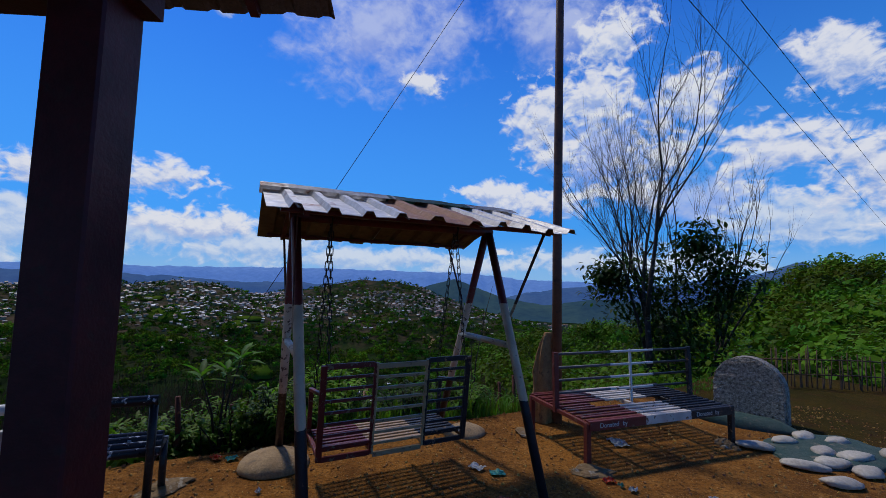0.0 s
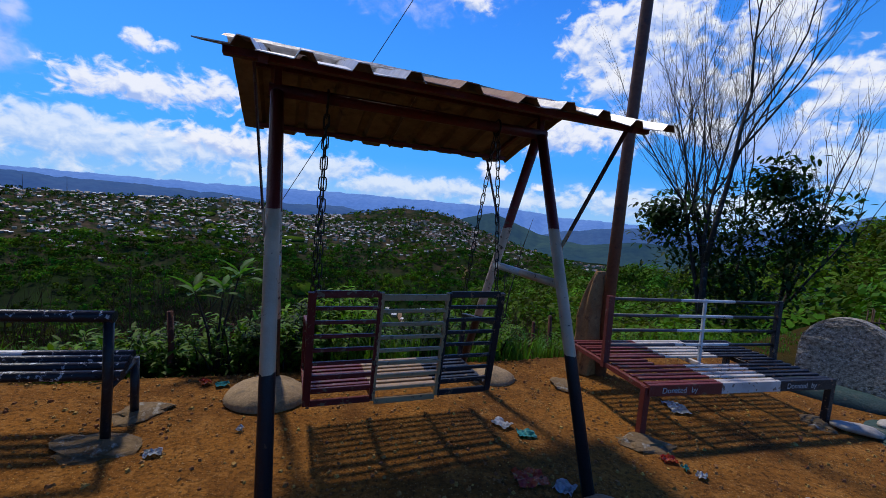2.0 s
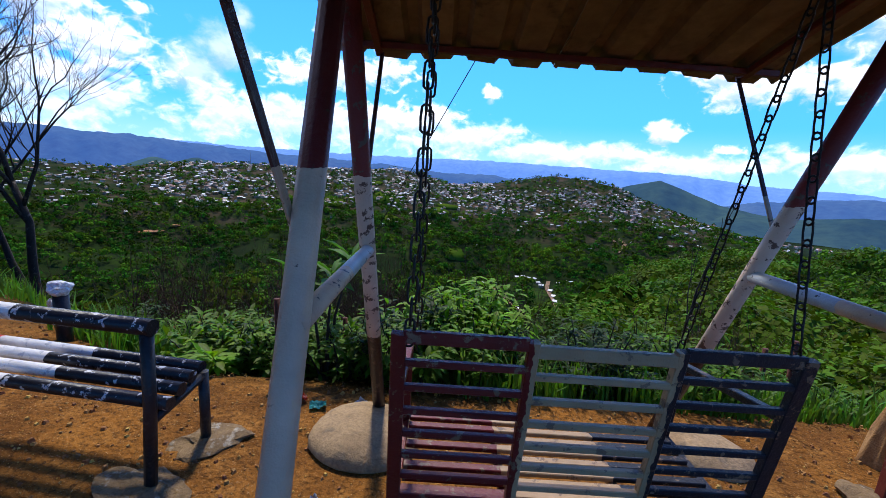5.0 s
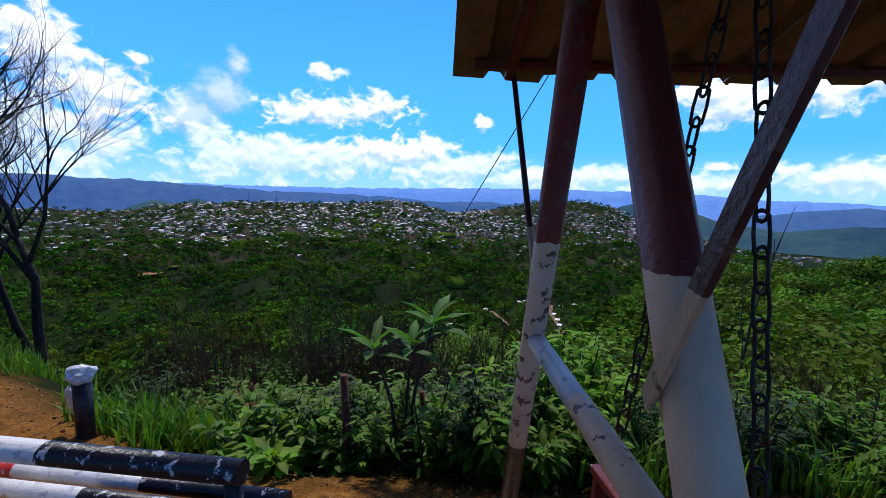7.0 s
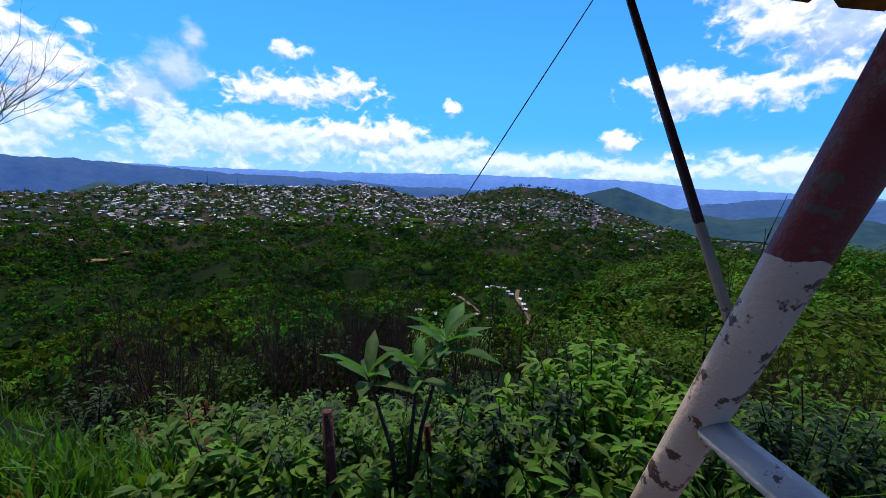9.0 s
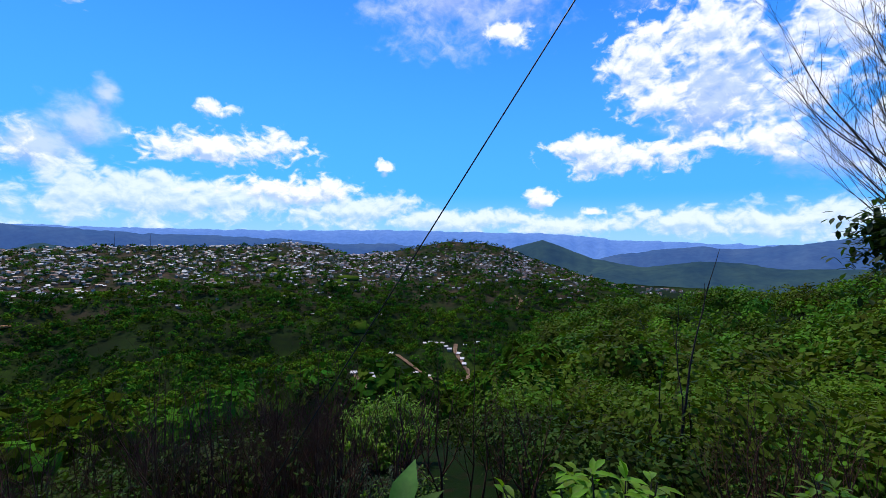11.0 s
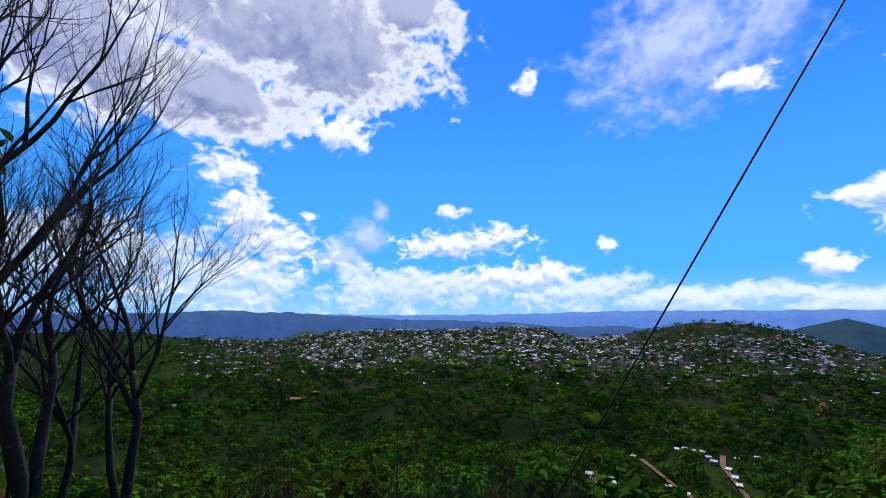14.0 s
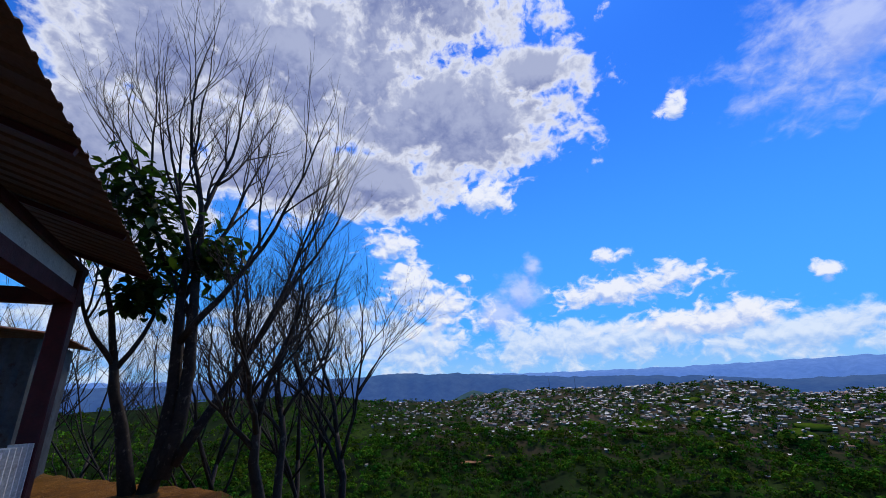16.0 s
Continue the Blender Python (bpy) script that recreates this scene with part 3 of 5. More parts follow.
        part("ridge_cap", bm, mt, t, "dark green ridge sheet" if mt is tin_green else "bent silver ridge cap")
    return t


build_swing_frame()
foot = solo("concrete_footing", lump(B(), (0, 0, 0.02), (0.30, 0.28, 0.10), 3, 0.08, 3, 0.4), concrete, "round sandy concrete footing round a swing leg", "footing", m=pose(-0.43, 2.67, 0), smooth=True)
foot["group"] = "swing footings"
for x, y, s, sd in ((1.30, 3.62, 0.8, 5), (0.40, 1.2, 0.45, 7), (1.90, 1.93, 0.45, 9)):
    solo("concrete_footing", lump(B(), (0, 0, 0.0), (0.30 * s, 0.26 * s, 0.08), sd, 0.1, 3, 0.4), concrete, "low broken concrete footing round a swing leg", "footing", m=pose(x, y, 0, 0, 0, sd * 40), smooth=True, group="swing footings")


def chain(name, parent, a, b, pitch=0.062):
    """Oval links, each turned a quarter against the last."""
    a, b = Vector(a), Vector(b)
    n = max(2, round((b - a).length / pitch))
    d = (b - a).normalized()
    ref = Vector((0, 1, 0))
    s = d.cross(ref).normalized()
    t = d.cross(s)
    bm = B()
    for i in range(n):
        c = a.lerp(b, (i + 0.5) / n)
        w = s if i % 2 else t
        hl, hw = pitch * 0.66, 0.0145
        pts = []
        for q in range(12):
            th = 2 * math.pi * q / 12
            cx, cy = math.cos(th), math.sin(th)
            pts.append(c + d * (cy * hw + math.copysign(hl - hw, cy) if abs(cy) > 0.01 else 0) + w * (cx * hw))
        rings = []
        nn = d.cross(w)
        for q in range(12):
            tg = (pts[(q + 1) % 12] - pts[q - 1]).normalized()
            u = tg.cross(nn).normalized()
            rings.append([bm.verts.new(pts[q] + (u * math.cos(r) + nn * math.sin(r)) * 0.0040) for r in (0, math.pi / 2, math.pi, 1.5 * math.pi)])
        for q in range(12):
            p1, p2 = rings[q], rings[(q + 1) % 12]
            for k in range(4):
                bm.faces.new((p1[k], p1[(k + 1) % 4], p2[(k + 1) % 4], p2[k]))
    return part(name, bm, iron, parent, "dark iron chain", smooth=True)


def build_swing_seat():
    t = thing("hanging_bench", SW, "slatted swing bench in maroon, worn white and black on chains", "swing seat")
    # Worn middle band; its brown also offsets the blue skylight.
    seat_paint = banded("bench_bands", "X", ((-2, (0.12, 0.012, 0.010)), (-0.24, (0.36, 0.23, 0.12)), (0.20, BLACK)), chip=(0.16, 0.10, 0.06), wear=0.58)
    u0, u1 = -0.64, 0.58
    zb, zt = 0.31, 1.01
    vb, vt = -0.09, -0.19

    def back(f):
        return vb + (vt - vb) * f, zb + (zt - zb) * f
    for u, w in ((u0, 0.045), (-0.24, 0.035), (0.20, 0.035), (u1, 0.045)):
        part("back_post", bar(B(), (u, vb, zb - 0.01), (u, vt, zt + 0.01), w, 0.03, (0, 1, 0)), seat_paint, t)
    n = 9
    for i in range(n):
        v, z = back(i / (n - 1))
        h = 0.04 if i in (0, n - 1) else 0.022
        dz = -0.05 if i == n - 1 else 0
        for a, b, off in ((u0, -0.24, 0.0), (-0.24, 0.20, -0.02), (0.20, u1, 0.0)):
            part("back_rail", bar(B(), (a + 0.015, v, z + off), (b - 0.015, v, z + off), 0.022, h), seat_paint, t)
    zs = 0.36
    for i in range(8):
        v = vb + 0.05 + i * 0.062
        part("seat_slat", bar(B(), (u0 + 0.02, v, zs), (u1 - 0.02, v, zs), 0.034, 0.02), seat_paint, t)
    for u in (u0, -0.24, 0.20, u1):
        part("seat_bearer", bar(B(), (u, vb, zs - 0.028), (u, vb + 0.52, zs - 0.028), 0.032, 0.03), seat_paint, t)
    for u in (u0, u1):
        part("arm_post", bar(B(), (u, vb + 0.50, zs - 0.03), (u, vb + 0.46, 0.72), 0.034, 0.03, (0, 1, 0)), seat_paint, t)
        part("armrest", bar(B(), (u, vb + 0.50, 0.71), (u, vt + 0.05, 0.80), 0.034, 0.028), seat_paint, t)
    for u, uu in ((u0 + 0.03, -0.60), (u1 - 0.04, 0.53)):
        chain("chain", t, (uu, -0.02, 2.10), (u, vt, zt - 0.02))
        chain("chain", t, (uu, 0.02, 2.10), (u, vb + 0.46, 0.72))
        bm = B()
        tube(bm, [(uu, 0.05 * math.cos(q), 2.135 + 0.055 * math.sin(q)) for q in np.linspace(0, 2 * math.pi, 13)], 0.007, 6)
        part("hanger_ring", bm, iron, t)
    return t


build_swing_seat()


# ---- benches ----
def build_pipe_bench():
    t = thing("pipe_bench", pose(-1.00, 1.90, 0, 0, 0, 200.4), "red, white and black painted pipe bench on stone pads", "bench")
    rail = banded("rail_bands", "X", ((-2, BLACK), (0.61, (0.72, 0.70, 0.68)), (1.18, RED)), chip=(0.42, 0.42, 0.44), rough=0.3, wear=0.585)
    rail2 = banded("slat_bands", "X", ((-2, BLACK), (0.78, (0.72, 0.70, 0.68)), (1.32, RED)), chip=(0.42, 0.42, 0.44), rough=0.3, wear=0.585)
    red = material("red_paint", RED, (0.42, 0.03, 0.02), 9, 0.4, 0, 0.2, (0.25, 0.06, 0.04))
    W = 1.72
    part("back_rail", tube(B(), ((-0.03, -0.01, 0.765), (W * 0.5, -0.01, 0.762), (W + 0.05, -0.01, 0.765)), 0.036, 12), rail, t, "thick round top rail in three colours")
    for k, (y, z) in enumerate(((-0.055, 0.39), (-0.15, 0.405), (-0.245, 0.415), (-0.34, 0.415))):
        part("seat_pipe", tube(B(), ((-0.05 + 0.02 * k, y, z), (W + 0.03, y, z)), 0.031, 12), rail if k % 2 else rail2, t)
    for x, mt in ((0.0, black_paint), (W, red)):
        part("front_leg", tube(B(), ((x, 0.03, -0.04), (x, 0.0, 0.40), (x, -0.01, 0.765)), 0.027, 10), mt, t)
        part("rear_leg", tube(B(), ((x, -0.33, -0.06), (x, -0.33, 0.40)), 0.026, 10), mt, t)
        part("seat_bearer", tube(B(), ((x, 0.0, 0.33), (x, -0.17, 0.35), (x, -0.34, 0.385)), 0.021, 8), mt, t)
    return t


build_pipe_bench()
pad_stone = material("pad_stone", (0.22, 0.14, 0.065), (0.12, 0.075, 0.035), 6, 0.9, 0, 0.6, (0.33, 0.29, 0.22), fine=45)
for k, (x, y, sx, sy) in enumerate(((-1.02, 1.83, 0.24, 0.16), (-1.10, 2.22, 0.2, 0.13), (-2.62, 1.26, 0.26, 0.18), (-2.74, 1.62, 0.22, 0.13), (2.38, 2.72, 0.22, 0.13), (4.08, 3.46, 0.15, 0.12), (1.98, 3.62, 0.16, 0.12))):
    solo("stone_pad", lump(B(), (0, 0, 0.0), (sx * 0.9, sy * 0.9, 0.04), k * 2.3 + 1, 0.55, 3, 0.3), pad_stone, "rough flat stone pad under a bench leg", "stone", m=pose(x, y, 0.0, 0, 0, k * 47), group="stone pads")


def build_platform_bench():
    t = thing("platform_bench", pose(2.40, 2.80, 0, 0, 0, 20.5), "wide slatted metal bench in maroon, worn white and black", "bench")
    W, D, Z = 1.85, 0.98, 0.40
    paint = banded("platform_bands", "X", ((-2, (0.16, 0.028, 0.020)), (0.66, (0.58, 0.50, 0.42)), (1.24, BLACK)), chip=(0.17, 0.10, 0.06), wear=0.6)
    rail = banded("platform_rail_bands", "X", ((-2, (0.10, 0.10, 0.11)), (0.70, (0.55, 0.55, 0.52)), (1.30, BLACK)), chip=(0.12, 0.08, 0.05), wear=0.62)
    for y in (0.0, D):
        part("side_rail", bar(B(), (0, y, Z - 0.03), (W, y, Z - 0.03), 0.035, 0.085), paint, t)
    for x in (0.0, 0.40, 0.92, 1.45, W):
        part("bearer", bar(B(), (x, 0.018, Z - 0.025), (x, D - 0.018, Z - 0.025), 0.035, 0.04), paint, t)
    for i in range(13):
        y = 0.05 + i * 0.074
        if 5 <= i <= 6:
            for a, b in ((0.0, 0.42), (1.43, W)):
                part("seat_slat", bar(B(), (a + 0.01, y, Z), (b - 0.01, y, Z), 0.032, 0.018), paint, t)
            continue
        dz = 0.006 * math.sin(i * 2.1)
        part("seat_slat", bar(B(), (0.01, y, Z + dz), (W - 0.01, y, Z), 0.036, 0.018), paint, t)
    for x in (0.0, W):
        for y in (0.02, D - 0.02):
            part("leg", bar(B(), (x, y, -0.06), (x, y, Z - 0.01), 0.05, 0.05, (0, 1, 0)), paint, t)
    for x, w in ((0.0, 0.055), (0.98, 0.028), (W, 0.05)):
        part("back_post", bar(B(), (x, 0.50, Z - 0.05), (x, 0.52, 0.95), w, w * 0.8, (0, 1, 0)), rail if 0.5 < x < 1.5 else paint, t)
    for z in (0.53, 0.66, 0.79, 0.93):
        part("back_rail", tube(B(), ((0.0, 0.515, z), (W, 0.515, z)), 0.014, 8), rail, t)
    for word, a in (("Donated", 0.22), ("by", 0.40), ("Donated", 1.42), ("by", 1.60)):
        cu = bpy.data.curves.new("lettering", "FONT")
        cu.body, cu.size, cu.extrude, cu.align_x = word, 0.062, 0.0008, "CENTER"
        ob = bpy.data.objects.new("lettering", cu)
        me = bpy.data.meshes.new_from_object(ob)
        bpy.data.objects.remove(ob)
        me.materials.append(lettering)
        share("lettering", me, t, pose(a, -0.0195, Z - 0.05, 90, 0, 0), "hand-painted pale lettering")
    return t


lettering = material("pale_lettering", (0.55, 0.53, 0.48), (0.45, 0.43, 0.4), 20, 0.7, 0, 0)
build_platform_bench()


# ---- pole, sack, post, marker stone, stepping stones ----
def build_pole():
    pole_paint = material("brown_pole_paint", (0.095, 0.035, 0.018), (0.15, 0.055, 0.025), 4, 0.5, 0, 0.3, (0.05, 0.02, 0.014), fine=30)
    t = thing("flag_pole", pose(2.42, 4.02, 0), "tall rust-brown metal pole standing behind the platform bench", "pole")
    part("shaft", tube(B(), ((0, 0, -1.0), (0.01, 0, 2), (0.05, 0, 5.0), (0.10, 0, 9.0)), (0.062, 0.058, 0.052, 0.045), 12), pole_paint, t)
    return t


build_pole()


def build_sack():
    sacking = material("sacking", (0.40, 0.22, 0.085), (0.26, 0.13, 0.05), 7, 0.95, 0, 0.5, (0.15, 0.08, 0.04), fine=90)
    bm = B()
    prof = ((-0.25, 0.16, 0.12), (0.0, 0.21, 0.14), (0.2, 0.20, 0.13), (0.4, 0.18, 0.13), (0.6, 0.18, 0.11), (0.8, 0.15, 0.09), (0.95, 0.12, 0.06), (1.08, 0.06, 0.03))
    rings = []
    for i, (z, a, b) in enumerate(prof):
        ring = []
        for k in range(36):
            q = 2 * math.pi * k / 36
            w = 1 + 0.35 * noise.noise(Vector((math.cos(q) * 2.6, math.sin(q) * 2.6, z * 1.2))) + 0.25 * noise.noise(Vector((math.cos(q) * 1.2, math.sin(q) * 1.2, z * 3.5)))
            ring.append(bm.verts.new((a * w * math.cos(q) + 0.10 * z, b * w * math.sin(q), z)))
        rings.append(ring)
    for p, q in zip(rings, rings[1:]):
        for k in range(36):
            bm.faces.new((p[k], p[(k + 1) % 36], q[(k + 1) % 36], q[k]))
    bm.faces.new(rings[-1])
    bm.faces.new(list(reversed(rings[0])))
    bmesh.ops.subdivide_edges(bm, edges=bm.edges[:], cuts=1, use_grid_fill=True, smooth=0.6)
    return solo("hanging_sack", bm, sacking, "crumpled brown sack hung against the pole", "sack", m=pose(2.26, 4.08, 0.0, 0, 0, 20) @ Matrix.Diagonal((0.8, 0.85, 0.98, 1)), smooth=True)


build_sack()


def build_post():
    t = thing("stub_post", pose(-3.17, 2.39, -0.03), "short black pipe post with a clear plastic bag tied on top", "post")
    part("pipe", tube(B(), ((0, 0, -0.15), (0.005, 0, 0.42)), 0.052, 12), black_paint, t)
    plastic = material("clear_plastic", (0.62, 0.63, 0.62), (0.45, 0.46, 0.45), 14, 0.25, 0, 0.6, (0.75, 0.75, 0.75), fine=35, spec=0.6)
    bm = lump(B(), (0, 0, 0.42), (0.075, 0.075, 0.06), 4, 0.35, 3)
    part("bag", bm, plastic, t, "crumpled clear plastic bag")
    bm = lump(B(), (-0.10, -0.02, 0.24), (0.055, 0.02, 0.085), 6, 0.4, 3)
    part("bag_tail", bm, plastic, t, "hanging end of the plastic bag")
    return t


build_post()


def build_marker():
    stone = material("speckled_stone", (0.48, 0.41, 0.31), (0.10, 0.085, 0.065), 30, 0.95, 0, 1.0, (0.55, 0.54, 0.50), fine=70)
    bm = B()
    W, H, T, n = 0.39, 0.78, 0.10, 22
    prof = [(-W, -0.2), (W, -0.2)] + [(W * math.cos(q), 0.36 + (H - 0.36) * math.sin(q)) for q in np.linspace(0, math.pi, n)]
    fr = [bm.verts.new((x + 0.012 * noise.noise(Vector((x * 6, z * 6, 1))), -T, z)) for x, z in prof]
    bk = [bm.verts.new((x, T, z)) for x, z in prof]
    bm.faces.new(fr)
    bm.faces.new(list(reversed(bk)))
    for k in range(len(prof)):
        bm.faces.new((fr[k], bk[k], bk[(k + 1) % len(prof)], fr[(k + 1) % len(prof)]))
    bmesh.ops.recalc_face_normals(bm, faces=bm.faces)
    bmesh.ops.bevel(bm, geom=[e for e in bm.edges if abs(e.calc_face_angle(0)) > 1.0], offset=0.02, segments=2, affect="EDGES")
    bmesh.ops.triangulate(bm, faces=bm.faces[:])
    for _ in range(3):
        bmesh.ops.subdivide_edges(bm, edges=[e for e in bm.edges if e.calc_length() > 0.06], cuts=1)
    for v in bm.verts:
        d = 0.016 * noise.noise(v.co * 16) + 0.012 * noise.noise(v.co * 34)
        v.co.y += d * (1 if v.co.y > 0 else -1)
        v.co.x += 0.006 * noise.noise(v.co * 18 + Vector((4, 0, 0)))
    return solo("marker_stone", bm, stone, "upright rough grey slab with a rounded top", "stone", m=pose(4.98, 4.38, 0, 0, 0, -50))


build_marker()


def build_stick_fence():
    rnd = random.Random(3)
    t = thing("stick_fence", pose(0, 0, 0), "low fence of thin uneven dry sticks by the lawn", "fence")
    for k in range(46):
        f = k / 45
        x, y = 6.6 + 2.6 * f + rnd.uniform(-0.04, 0.04), 6.2 - 0.3 * f + rnd.uniform(-0.05, 0.05)
        h = rnd.uniform(0.35, 0.7)
        part("stick", tube(B(), ((x, y, -0.4), (x + rnd.uniform(-0.06, 0.06), y + rnd.uniform(-0.06, 0.06), h)), (0.012, 0.008), 5), stick_wood, t)
    for z in (0.2, 0.45):
        part("crosspiece", tube(B(), ((6.5, 6.22, z), (7.9, 6.0, z + 0.04), (9.3, 5.88, z)), 0.011, 5), stick_wood, t)
    return t


stick_wood = material("dry_stick", (0.12, 0.07, 0.04), (0.07, 0.04, 0.025), 8, 0.9, 0, 0.4)
build_stick_fence()
teal = material("teal_concrete", (0.020, 0.055, 0.045), (0.05, 0.075, 0.06), 5, 0.8, 0, 0.4, (0.16, 0.14, 0.10), fine=40)
bm = B()
lump(bm, (0, 0, 0), (0.72, 0.45, 0.045), 11, 0.25, 4, 0.2)
solo("stone_path_bed", bm, teal, "uneven teal-painted concrete bed of the stone path", "path", "structure", pose(5.0, 3.35, 0.0, 0, 0, 25), True)
bm = B()
lump(bm, (0, 0, 0), (0.55, 0.2, 0.14), 12, 0.2, 3, 0.2)
solo("teal_kerb", bm, teal, "worn teal-painted kerb before the marker stone", "kerb", "structure", pose(4.72, 4.15, 0.0, 0, 0, -35), True)
flag = material("pale_flagstone", (0.46, 0.41, 0.33), (0.33, 0.29, 0.23), 5, 0.85, 0, 0.4, (0.30, 0.26, 0.20), fine=40, each=0.15)
for k, (x, y, a, b, rz) in enumerate(((4.29, 3.35, 0.22, 0.10, -20), (4.72, 3.52, 0.17, 0.10, 10), (4.88, 3.25, 0.17, 0.12, 30), (4.40, 2.91, 0.24, 0.10, -25), (4.72, 2.98, 0.2, 0.13, 5),
                                       (5.10, 3.14, 0.24, 0.13, 15), (4.88, 2.80, 0.2, 0.12, 25), (4.45, 2.58, 0.2, 0.11, 0), (5.05, 3.68, 0.2, 0.11, 30), (5.30, 3.55, 0.16, 0.1, 10), (5.55, 3.22, 0.2, 0.13, 40), (5.35, 2.85, 0.2, 0.13, -10))):
    solo("flagstone", lump(B(), (0, 0, 0.02), (a * 0.8, b * 0.8, 0.045), k * 1.7 + 2, 0.22, 3, 0.4), flag, "pale smooth flagstone set in the teal path", "stone", m=pose(x, y, 0.02, 0, 0, rz), smooth=True, group="flagstones")


# ---- pavilion and shed ----
def build_pavilion():
    t = thing("open_pavilion", pose(-0.42, 0.57, 0, 0, 0, 4.3), "open maroon-posted pavilion with white panels and a brown tin roof", "pavilion")
    dark_red = material("dark_red_paint", (0.075, 0.006, 0.009), (0.045, 0.005, 0.007), 5, 0.55, 0, 0.2, (0.05, 0.012, 0.012))
    white = material("white_boards", (0.66, 0.65, 0.62), (0.55, 0.54, 0.52), 4, 0.6, 0, 0.2, (0.45, 0.44, 0.42))
    ceil = material("brown_tin_underside", (0.075, 0.045, 0.035), (0.11, 0.065, 0.045), 3, 0.7, 0.1, 0.2)
    X, Y = -8.05, -4.2
    for x in (0.0, -4.0, X):
        for y in (0.0, Y):
            part("post", bar(B(), (x, y, -0.1), (x, y, 3.3), 0.23, 0.23, (0, 1, 0), 0.01), dark_red, t)
    for y in (0.0, Y):
        part("beam", bar(B(), (X - 0.2, y, 2.92), (0.2, y, 2.92), 0.22, 0.20), dark_red, t)
        part("fascia_panel", bar(B(), (X - 0.1, y, 3.16), (0.1, y, 3.16), 0.10, 0.28), white, t, "white fascia panel")
        part("wall_plate", bar(B(), (X - 0.25, y, 3.35), (0.25, y, 3.35), 0.2, 0.10), dark_red, t)
    for x in (0.0, X):
        part("beam", bar(B(), (x, Y, 2.92), (x, 0, 2.92), 0.22, 0.20), dark_red, t)
    for a, b in ((-0.16, -4.0), (-4.3, X + 0.16)):
        n = 19
        for k in range(n):
            x = a + (b - a) * (k + 0.5) / n
            part("parapet_board", bar(B(), (x, 0.02, 0.12), (x, 0.02, 1.02 + 0.01 * math.sin(k * 2.3)), 0.022, 0.19, (0, 1, 0)), white, t)
        for z in (0.3, 0.85):
            part("parapet_rail", bar(B(), (a, -0.025, z), (b, -0.025, z), 0.05, 0.07), white, t)
    part("floor_slab", bar(B(), (X - 0.3, Y / 2, -0.06), (0.25, Y / 2, -0.06), 4.7, 0.14), concrete, t)
    for k in range(4):
        u1 = 0.80 - k * 2.38
        u0 = max(u1 - 2.41, X - 0.62)
        part("roof_sheet", sheet(B(), u0, u1, -2.1, 4.35, 0.88, 3.40, 10, k * 1.3, 0.004 * (k % 2), 0.022), ceil, t)
        part("roof_sheet", sheet(B(), u0, u1, -2.1, 4.35, -5.08, 3.40, 10, k * 1.9 + 5, 0.004 * (k % 2), 0.022), ceil, t)
    for x in (0.3, -2.0, -4.15, -6.3, X - 0.4):
        for y1 in (0.84, -5.04):
            part("rafter", bar(B(), (x, -2.1, 4.30), (x, y1, 3.37), 0.06, 0.06), dark_red, t)
    return t


build_pavilion()


def build_shed():
    t = thing("tin_shed", pose(-11.9, -2.4, 0, 0, 0, 7.9), "small shed of grey corrugated tin with a rusty roof", "shed")
    grey = material("grey_tin_wall", (0.20, 0.21, 0.22), (0.12, 0.13, 0.14), 2.5, 0.55, 0.3, 0.2, (0.12, 0.09, 0.07), fine=20)
    for (x0, y0, x1, y1) in ((1.5, 1.2, 1.5, -1.2), (-1.5, 1.2, 1.5, 1.2)):
        bm = B()
        n = 48
        d = Vector((x1 - x0, y1 - y0, 0))
        s = Vector((d.y, -d.x, 0)).normalized()
        lo, hi = [], []
        for k in range(n + 1):
            q = Vector((x0, y0, 0)) + d * (k / n) + s * (0.02 * math.sin(k * math.pi / 2))
            lo.append(bm.verts.new((q.x, q.y, -0.3)))
            hi.append(bm.verts.new((q.x, q.y, 2.55)))
        for k in range(n):
            bm.faces.new((lo[k], lo[k + 1], hi[k + 1], hi[k]))
        bmesh.ops.solidify(bm, geom=bm.faces[:], thickness=0.012)
        part("wall", bm, grey, t)
    part("roof", sheet(B(), -1.75, 1.75, -1.5, 3.0, 1.5, 2.6, 14, 3.0, 0, 0.025), tin_rust, t, "rusty tin roof")
    return t


build_shed()

# ---- cables ----
cable = material("black_cable", (0.012, 0.012, 0.012), (0.02, 0.02, 0.02), 20, 0.6, 0, 0)
p, d = Vector((-0.837, 4.786, 2.595)), Vector((0.547, -0.070, 0.834))
solo("guy_wire", tube(B(), (p - d * 5.6, p, p + d * 9), 0.0048, 5), cable, "thin dark guy wire anchored down the slope", "wire")


def strung(name, a, b, sag):
    a, b = Vector(a), Vector(b)
    pts = [a.lerp(b, k / 24) - Vector((0, 0, sag * 4 * (k / 24) * (1 - k / 24))) for k in range(25)]
    return solo(name, tube(B(), pts, 0.009, 5), cable, "black overhead power cable", "cable", group="overhead cables")


strung("overhead_cable", (-9.3, -5.6, 8.1), (37.8, 33.7, 6.9), 0.0)
strung("overhead_cable", (-12.2, -8.0, 8.3), (39.3, 33.5, 8.5), 0.0)

# ---- litter and gravel ----
red_foil = material("red_foil", (0.55, 0.03, 0.02), (0.65, 0.12, 0.02), 18, 0.25, 0, 0.4, (0.75, 0.45, 0.08), fine=50, spec=0.6)
white_foil = material("white_foil", (0.62, 0.62, 0.64), (0.5, 0.52, 0.55), 18, 0.3, 0, 0.5, (0.2, 0.4, 0.35), fine=50, spec=0.6)
